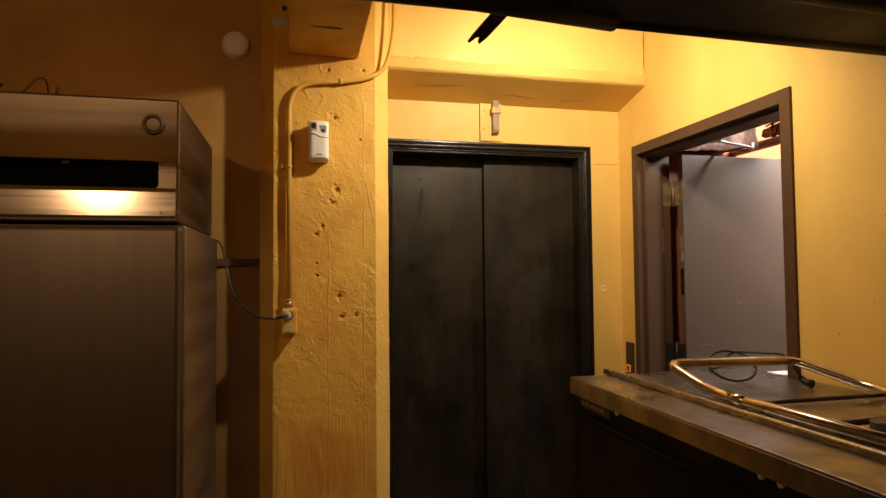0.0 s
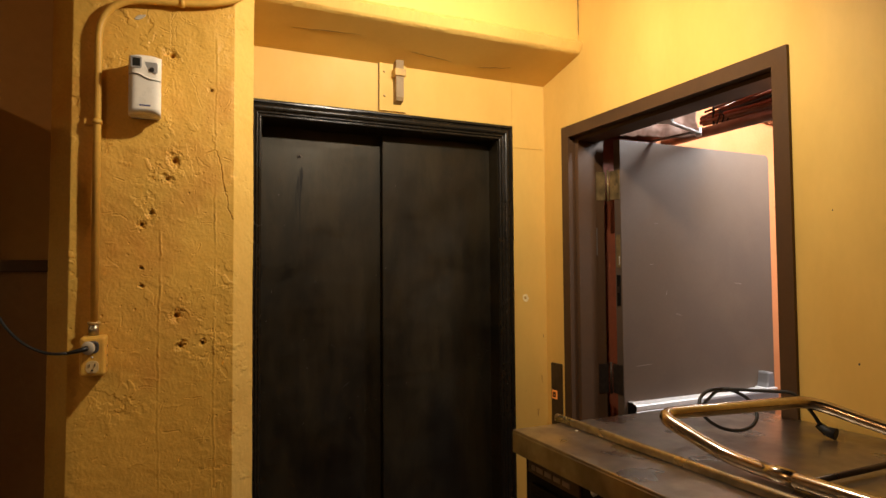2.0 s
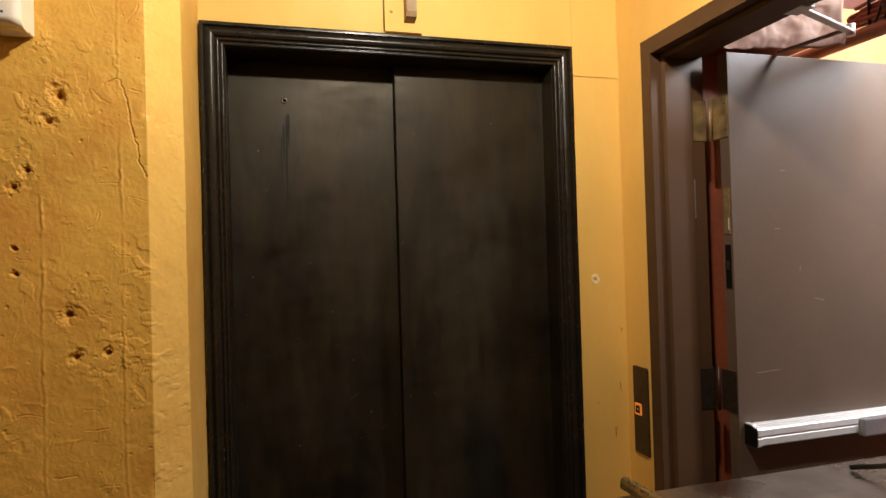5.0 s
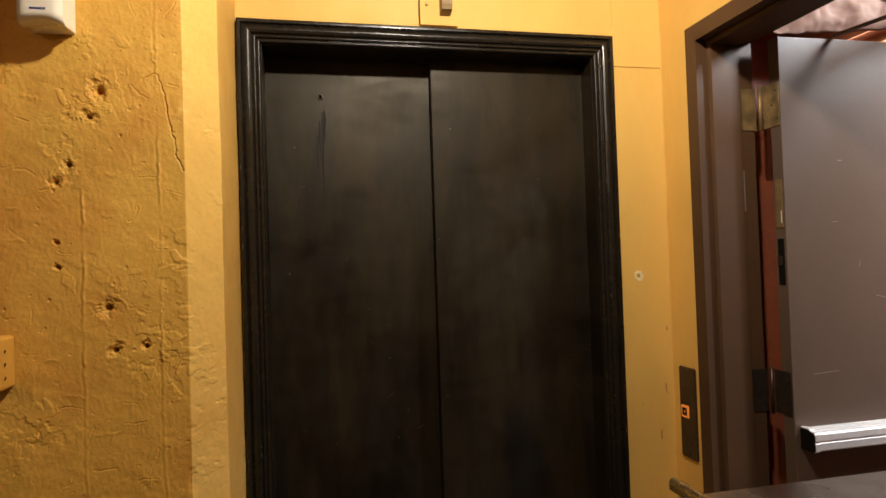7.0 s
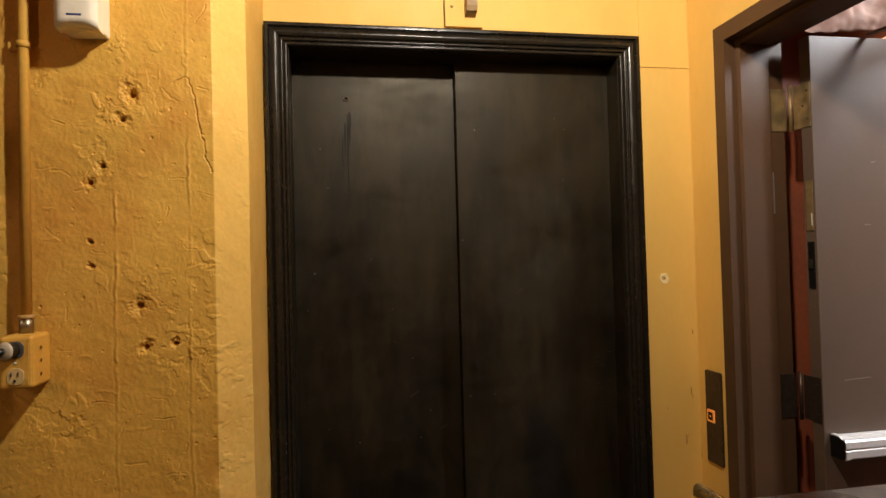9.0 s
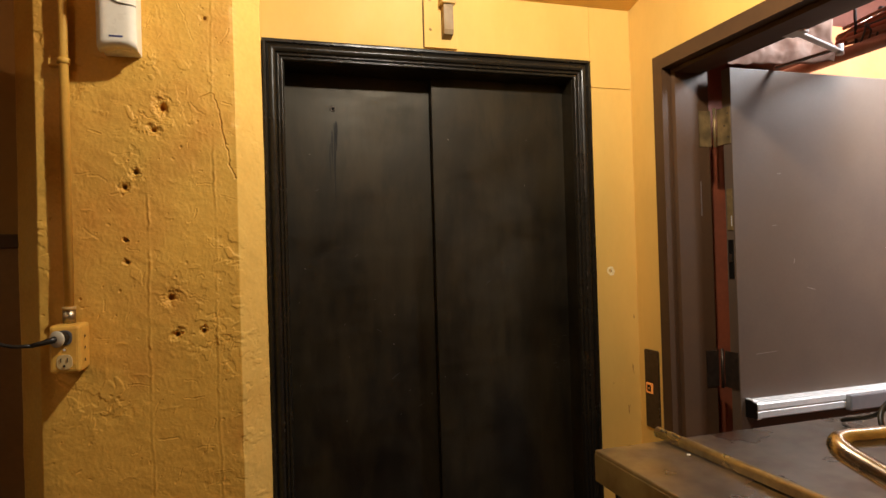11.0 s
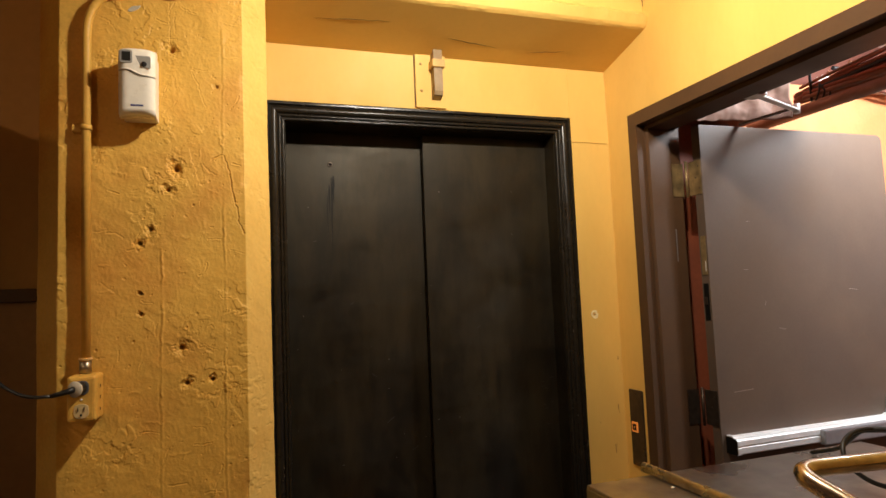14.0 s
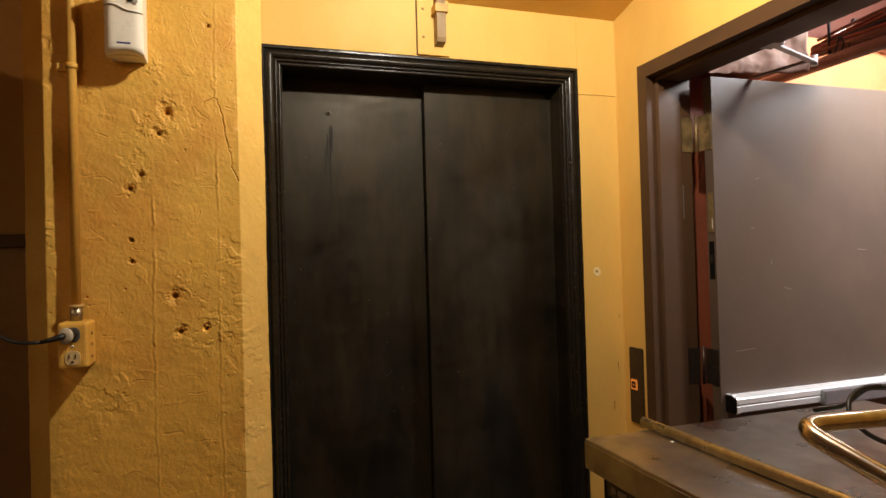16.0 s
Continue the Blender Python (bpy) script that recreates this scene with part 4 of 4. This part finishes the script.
part("badge", lathe([(0.034, 0), (0.034, 0.006), (0.029, 0.009), (0.026, 0.006), (0.020, 0.004)], on_south(-0.456, 2.200, 1.956), 28), M_header, head, "round steel badge")
part("slot_mark", box(-0.725, 2.1955, 1.818, -0.705, 2.1968, 1.826), M_grey, head)
for x in (-0.422, -1.16):
    part("screw", lathe([(0.007, 0), (0.006, 0.004), (0.002, 0.005)], on_south(x, 2.1745, 1.660), 12), M_alu, head)
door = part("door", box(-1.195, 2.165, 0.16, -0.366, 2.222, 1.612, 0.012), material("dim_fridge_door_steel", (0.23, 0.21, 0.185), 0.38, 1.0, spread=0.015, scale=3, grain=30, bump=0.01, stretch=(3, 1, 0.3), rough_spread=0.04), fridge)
part("gasket", box(-1.19, 2.2215, 0.165, -0.40, 2.2255, 1.608), M_rubber, door)
part("handle", box(-1.17, 2.125, 1.0, -1.14, 2.166, 1.35, 0.008), M_alu, door)
for x in (-1.15, -0.44):
    for y in (2.29, 3.0):
        part("leg", sweep([(x, y, 0.0), (x, y, 0.125)], 0.022, 12), M_alu, fridge)
for k in range(3):
    wire = thing("loose_wire", "loose pale wires lying on top of the refrigerator", "wire", "wires on the refrigerator")
    part("strand", sweep([(-0.98 + 0.07 * k + 0.05 * math.sin(3 * t + k), 2.45 + 0.3 * t, 2.049 + 0.16 * math.sin(math.pi * t) * (1 - 0.2 * k)) for t in [i / 16 for i in range(17)]], 0.004, 6), M_cable, wire)

tangle = thing("wire_tangle", "dark tangled wires lying on the refrigerator", "wire")
r = random.Random(5)
for k in range(4):
    pts = [(-1.19 + 0.20 * r.random(), 2.36 + 0.08 * r.random(), 2.05 + 0.022 * k + 0.20 * r.random() * (0.35 + 0.65 * (j % 2))) for j in range(7)]
    part("strand", sweep([(pts[0][0], pts[0][1], 2.048)] + rounded(pts, 0.05, 5) + [(pts[-1][0], pts[-1][1], 2.048)], 0.0045, 7), M_rubber if k % 2 else M_cable, tangle)

# ---- smoke detector, conduit, outlet and dispenser on the pillar side ----
det = thing("smoke_detector", "round off-white smoke detector on the yellow wall", "smoke detector")
part("base", lathe([(0.066, 0), (0.066, 0.014), (0.060, 0.016)], on_south(-0.285, 3.1105, 2.575), 32), M_white, det)
part("cover", lathe([(0.060, 0.012), (0.062, 0.030), (0.055, 0.042), (0.030, 0.046), (0.004, 0.047)], on_south(-0.285, 3.1105, 2.575), 32), M_white, det)

con = thing("conduit", "yellow-painted electrical conduit bent across the pillar", "conduit")
run = rounded([(-0.029, 2.914, 1.305), (-0.029, 2.914, 2.345), (0.285, 2.913, 2.378), (0.415, 2.914, 2.425), (0.463, 2.914, 2.60), (0.470, 2.93, 2.855)], 0.13, 10)
part("pipe", sweep(run, 0.0115, 14), M_pillar, con)
part("connector", sweep([(-0.029, 2.914, 1.298), (-0.029, 2.914, 1.335)], 0.0145, 14), M_strip, con, "bare steel connector")
part("locknut", sweep([(-0.029, 2.914, 1.334), (-0.029, 2.914, 1.342)], 0.018, 6), M_cream, con)
strap = part("strap", sweep([(-0.029, 2.914, 1.948), (-0.029, 2.914, 1.962)], 0.0150, 14), M_pillar, con)
part("ear", box(-0.066, 2.922, 1.945, -0.04, 2.937, 1.965, 0.002), M_pillar, strap)
part("strap", sweep([(0.200, 2.913, 2.3685), (0.214, 2.913, 2.370)], 0.0145, 14), M_pillar, con)

out = thing("outlet", "cream double socket in a surface box with a plug in it", "outlet")
part("box", prism(round_rect(0.068, 0.116, 0.009), on_south(-0.026, 2.9375, 1.243), 0.080, 0.010), M_pillar, out)
for dz in (0.029, -0.029):
    recept = part("receptacle", prism(round_rect(0.034, 0.036, 0.013), on_south(-0.026, 2.8585, 1.242 + dz), 0.003, 0.001), M_grey if dz > 0 else M_socket, out)
    for dx in (-0.007, 0.007):
        part("slot", box(-0.026 + dx - 0.001, 2.8528, 1.242 + dz, -0.026 + dx + 0.001, 2.8538, 1.242 + dz + 0.010), M_rubber, recept)
    part("earth_hole", lathe([(0.003, 0), (0.0028, 0.0008)], on_south(-0.026, 2.8535, 1.242 + dz - 0.009), 10), M_rubber, recept)
part("screw", lathe([(0.003, 0), (0.002, 0.0015)], on_south(-0.026, 2.8565, 1.242), 8), M_alu, out)
for dz in (0.028, 0.0, -0.030):
    part("knockout", lathe([(0.0040, 0), (0.0036, 0.0008)], Matrix.Translation((0.0098, 2.892, 1.242 + dz)) @ Matrix(((0, 0, 1, 0), (1, 0, 0, 0), (0, 1, 0, 0), (0, 0, 0, 1))), 10), M_crack, out)
cord = thing("fridge_cord", "grey plug and black cord from the socket to the refrigerator", "power cord")
PLUG = Matrix.Translation((-0.026, 2.8560, 1.271)) @ pose(0, 0, 0, 90, 0, -24)
part("plug", lathe([(0.0150, 0), (0.0155, 0.012), (0.0165, 0.020)], PLUG, 20), M_rubber, cord, "dark round plug")
part("plug_cap", lathe([(0.0190, 0.0201), (0.0198, 0.023), (0.0175, 0.026), (0.008, 0.028)], PLUG, 20), M_plug, cord, "pale grey plug back")
part("plug_neck", sweep([(-0.034, 2.838, 1.272), (-0.046, 2.826, 1.269), (-0.062, 2.824, 1.265), (-0.085, 2.830, 1.260)], lambda t: 0.0085 - 0.0035 * t, 12), M_rubber, cord)
ctrl = [(-0.080, 2.830, 1.259), (-0.135, 2.830, 1.260), (-0.20, 2.87, 1.286), (-0.253, 2.90, 1.34), (-0.284, 2.93, 1.393), (-0.307, 2.96, 1.485), (-0.326, 2.985, 1.575), (-0.350, 2.99, 1.622), (-0.40, 2.99, 1.600)]
part("cord", sweep(rounded(ctrl, 0.06, 6), 0.0042, 10), M_rubber, cord)

disp = thing("air_freshener", "white plastic automatic air freshener with a small display", "air freshener")
part("back", box(0.061, 2.885, 1.981, 0.147, 2.9385, 2.158, 0.004), M_white, disp)
bm = bmesh.new()
cols = []
for k in range(25):  # front shell: flat middle, rounded sides, a thicker hood above
    u = k / 24
    x = 0.058 + 0.091 * u
    bow = 0.014 * (1 - abs(2 * u - 1) ** 5)
    arch = 1 - (2 * u - 1) ** 2
    dip = 0.006 * math.sin(math.pi * u)
    cols.append([bm.verts.new(p) for p in ((x, 2.892, 1.976 + dip), (x, 2.868 - bow * 0.4, 1.977 + dip), (x, 2.860 - bow * 0.9, 1.984 + 0.6 * dip), (x, 2.858 - bow, 1.996), (x, 2.857 - bow, 2.095), (x, 2.852 - bow, 2.112),
                                           (x, 2.853 - bow, 2.146 + 0.003 * arch), (x, 2.858 - bow * 0.9, 2.155 + 0.004 * arch), (x, 2.870 - bow * 0.4, 2.1605 + 0.004 * arch), (x, 2.892, 2.161 + 0.004 * arch))])
for a, b in zip(cols, cols[1:]):
    for i in range(9):
        bm.faces.new((a[i], a[i + 1], b[i + 1], b[i])).smooth = True
    bm.faces.new((a[9], a[0], b[0], b[9]))
bm.faces.new(cols[0]), bm.faces.new(cols[-1][::-1])
bmesh.ops.recalc_face_normals(bm, faces=bm.faces)
shell = part("shell", bm, M_white, disp)
part("display_frame", prism(round_rect(0.031, 0.036, 0.006), on_south(0.0790, 2.8400, 2.133), 0.0035, 0.001), M_bezel, shell)
part("display", prism(round_rect(0.021, 0.025, 0.002), on_south(0.0795, 2.8367, 2.133), 0.001), M_lcd, shell, "grey display window")
part("nozzle_well", prism([(-0.020, 0.018), (0.014, 0.018), (0.017, 0.014), (0.017, -0.012), (0.013, -0.016), (-0.008, -0.010)], on_south(0.1215, 2.8400, 2.119), 0.0022, 0.0008), M_bezel, shell)
part("nozzle", lathe([(0.0070, 0), (0.0068, 0.003), (0.0035, 0.003)], on_south(0.1225, 2.8380, 2.114), 14), M_rubber, shell)
seam = [(0.059 + 0.089 * t, 2.8545 - 0.014 * (1 - abs(2 * t - 1) ** 5), 2.101 - 0.016 / (1 + math.exp(-13 * (t - 0.45)))) for t in [i / 20 for i in range(21)]]
part("seam", sweep(seam, 0.0022, 6), M_white, shell)
part("seam_gap", sweep([(x, y + 0.0012, z - 0.0026) for x, y, z in seam], 0.0012, 6), M_bezel, shell)
for k in range(5):
    part("logo_bar", box(0.089 + 0.0062 * k, 2.8430, 2.001, 0.0942 + 0.0062 * k, 2.8445, 2.0052), M_blue, shell, "blue printed mark")

# ---- worktop cabinet and what lies on it ----
ZT = 1.034
cab = thing("worktop_cabinet", "black undercounter cabinet with a worn steel worktop", "cabinet")
part("body", box(1.105, -0.55, 0.10, 1.900, 2.285, 0.992, 0.004), M_dark, cab)
top = part("worktop", box(1.078, -0.60, 0.996, 1.9105, 2.312, ZT, 0.003), M_top, cab, "worn stainless steel worktop")
part("lip", box(1.0765, -0.60, 0.970, 1.082, 2.311, 1.027, 0.002), M_top, top)
part("end_lip", box(1.0825, 2.3085, 0.970, 1.90, 2.3135, 1.027, 0.002), M_top, top)
part("fleck", lathe([(0.0045, 0), (0.004, 0.0015), (0.0015, 0.0025)], Matrix.Translation((1.230, 2.214, ZT)), 8), M_white, top, "white paint fleck")
for y0, y1 in ((1.16, 2.24), (0.06, 1.14), (-0.53, 0.04)):
    d = part("door", box(1.088, y0, 0.14, 1.107, y1, 0.905, 0.004), M_dark, cab)
    part("grip", box(1.080, y0 + 0.02, 0.872, 1.0885, y1 - 0.02, 0.884, 0.002), M_dark, d)
badge = part("badge", box(1.0985, 2.03, 0.925, 1.1045, 2.262, 0.962, 0.002), M_bronze, cab, "dark maker's badge with pale bars")
for k, (y, w) in enumerate(((2.235, 0.016), (2.205, 0.03), (2.165, 0.03), (2.125, 0.03), (2.085, 0.03))):
    part("badge_bar", box(1.0965, y - w / 2, 0.937, 1.0986, y + w / 2, 0.950), M_scratch, badge)
for y in (1.97, 1.29, 1.229):
    part("knob", lathe([(0.006, 0), (0.009, 0.006), (0.010, 0.012), (0.005, 0.016)], on_west(1.1045, y, 0.962), 14), M_alu, cab, "small round metal knob")
for x in (1.16, 1.85):
    for y in (-0.45, 0.9, 2.2):
        part("foot", sweep([(x, y, 0), (x, y, 0.105)], 0.022, 12), M_dark, cab)

strip = thing("steel_strip", "long dull steel channel lying on the worktop", "metal strip")
part("channel", prism([(-0.0095, 0), (0.0095, 0)] + [(0.0095 * math.cos(math.pi * k / 10), 0.010 + 0.0095 * math.sin(math.pi * k / 10)) for k in range(11)], Matrix(((1, 0, 0.008, 1.250), (0, 0, -1, 2.338), (0, 1, 0, ZT + 0.002), (0, 0, 0, 1))), 1.75, 0.0), M_strip, strip)

cart = thing("trolley", "tarnished chrome tube frame of a folded trolley on the worktop", "trolley")
hoop = rounded([(1.372, 0.75, ZT + 0.017), (1.345, 1.70, ZT + 0.019), (1.332, 1.80, ZT + 0.028), (1.292, 1.965, 1.125), (1.760, 1.895, 1.128), (1.870, 1.700, 1.062), (1.872, 1.55, ZT + 0.018), (1.872, 0.75, ZT + 0.017)], 0.05, 8)
part("hoop", sweep(hoop, 0.0165, 16), M_tube, cart)
for y, r in ((1.625, 0.007), (1.36, 0.009)):
    part("crossbar", sweep([(1.352, y, ZT + 0.016), (1.868, y, ZT + 0.016)], r, 10), M_bronze, cart)
part("sleeve", sweep([(1.343, 1.735, ZT + 0.021), (1.347, 1.640, ZT + 0.019)], 0.0173, 16), M_tube, cart)
part("plate", box(1.39, 0.80, ZT + 0.003, 1.84, 1.33, ZT + 0.009, 0.002), M_top, cart)
knob = thing("grey_clamp", "grey plastic clamp lying by the trolley frame", "clamp")
part("body", prism(round_rect(0.085, 0.055, 0.026), Matrix.Translation((1.425, 1.245, ZT + 0.0095)), 0.040, 0.006), M_grey, knob)
part("slot", prism(round_rect(0.030, 0.014, 0.006), Matrix.Translation((1.43, 1.245, ZT + 0.0480)), 0.0025), M_rubber, knob)

lead = thing("black_lead", "black lead looped over the trolley frame with its plug", "power cord")
centre, wide, high = Vector((1.602, 2.020, 1.097)), Vector((0.088, -0.014, 0.0)), Vector((0.0, 0.035, 0.051))
ring = [centre + wide * math.cos(a) + high * math.sin(a) for a in [math.pi * (0.35 + 2.1 * k / 40) for k in range(41)]]
path = [Vector((1.69, 2.27, ZT + 0.006)), Vector((1.70, 2.20, ZT + 0.030)), Vector((1.67, 2.12, 1.125))] + ring + [Vector((1.70, 1.97, 1.147)), Vector((1.735, 1.92, 1.150)), Vector((1.755, 1.88, 1.10)), Vector((1.772, 1.868, 1.062))]
part("cord", sweep(rounded(path, 0.02, 3), 0.0048, 10), M_rubber, lead)
part("plug", sweep([(1.772, 1.878, 1.068), (1.776, 1.860, 1.054), (1.782, 1.836, 1.050)], lambda t: 0.010 + 0.006 * t, 12), M_rubber, lead)

# ---- dark duct and pipes overhead ----
duct = thing("overhead_duct", "near-black duct and pipes hanging low overhead", "duct")
part("box_run", box(0.36, 0.35, 2.13, 1.92, 1.27, 2.45, 0.01), M_duct, duct)
part("lower_run", box(0.60, 0.45, 2.050, 1.56, 1.355, 2.128, 0.012), M_duct, duct)
part("lower_pipe", sweep([(-2.6, 1.29, 2.085), (0.40, 1.29, 2.073), (0.75, 1.32, 2.068)], 0.042, 16), M_duct, duct)
part("edge_pipe", sweep([(0.62, 1.335, 2.072), (1.60, 1.345, 2.068)], 0.030, 16), M_duct, duct)
part("mid_pipe", sweep([(0.45, 1.1, 2.08), (1.65, 1.12, 2.06)], 0.035, 16), M_duct, duct)
tip, root = Vector((0.478, 1.588, 2.078)), Vector((0.545, 1.345, 2.140))
along = (root - tip).normalized()
across = Vector((1, 0.2, 0.1))
across = (across - along * across.dot(along)).normalized()
strap_pose = Matrix((across, along, across.cross(along))).transposed().to_4x4()
strap_pose.translation = tip
length = (root - tip).length
part("hanger_strap", prism([(-0.021, 0.004), (-0.014, 0.0), (-0.007, 0.026), (0.002, 0.030), (0.008, 0.008), (0.018, 0.0), (0.024, 0.030), (0.027, length), (-0.024, length), (-0.023, 0.03)], strap_pose, 0.004), M_duct, duct, "notched dark metal hanger strap")
wood = thing("wood_scrap", "splintered piece of wood stuck at the end of the duct", "wood scrap")
for k in range(4):
    part("splinter", box(1.56 + 0.012 * k, 1.27 + 0.02 * k, 2.022 + 0.012 * k, 1.68 - 0.02 * k, 1.292 + 0.02 * k, 2.032 + 0.014 * k, 0.002), M_wood, wood)
lamp = thing("ceiling_lamp", "unseen ceiling lamp with an added bowl that dims its downward light", "ceiling lamp")
part("holder", lathe([(0.055, 0), (0.055, 0.012), (0.024, 0.02), (0.012, 0.05), (0.010, 0.12), (0.022, 0.13), (0.022, 0.165)], Matrix.Translation((LAMP[0], LAMP[1], CEIL)) @ pose(0, 0, 0, 180, 0, 0), 20), M_white, lamp)
# partly clear material that lets only some of the downward light through
M_bowl = bpy.data.materials.new("downlight_dimming_bowl")
M_bowl.use_nodes = True
tree = M_bowl.node_tree
blend = tree.nodes.new("ShaderNodeMixShader")
clear = tree.nodes.new("ShaderNodeBsdfTransparent")
blend.inputs[0].default_value = 0.76
tree.nodes["Principled BSDF"].inputs["Base Color"].default_value = (0.62, 0.55, 0.42, 1)
tree.links.new(tree.nodes["Principled BSDF"].outputs[0], blend.inputs[1])
tree.links.new(clear.outputs[0], blend.inputs[2])
tree.links.new(blend.outputs[0], tree.nodes["Material Output"].inputs[0])
# bowl and stays are added out of view to shape the lamp's light
BOWL = Matrix.Translation((LAMP[0], LAMP[1], LAMP[2] - 0.105))
part("bowl", lathe([(0.004, 0.0), (0.055, 0.005), (0.076, 0.018), (0.079, 0.022), (0.053, 0.010), (0.004, 0.005)], BOWL, 32), M_bowl, lamp, "unseen half-clear bowl added to weaken the light going down")
for a in (0, 120, 240):
    x, y = 0.074 * math.cos(radians(a)), 0.074 * math.sin(radians(a))
    part("stay", sweep([BOWL @ Vector((x, y, 0.018)), (LAMP[0] + 0.5 * x, LAMP[1] + 0.5 * y, CEIL - 0.004)], 0.002, 6), M_header, lamp)
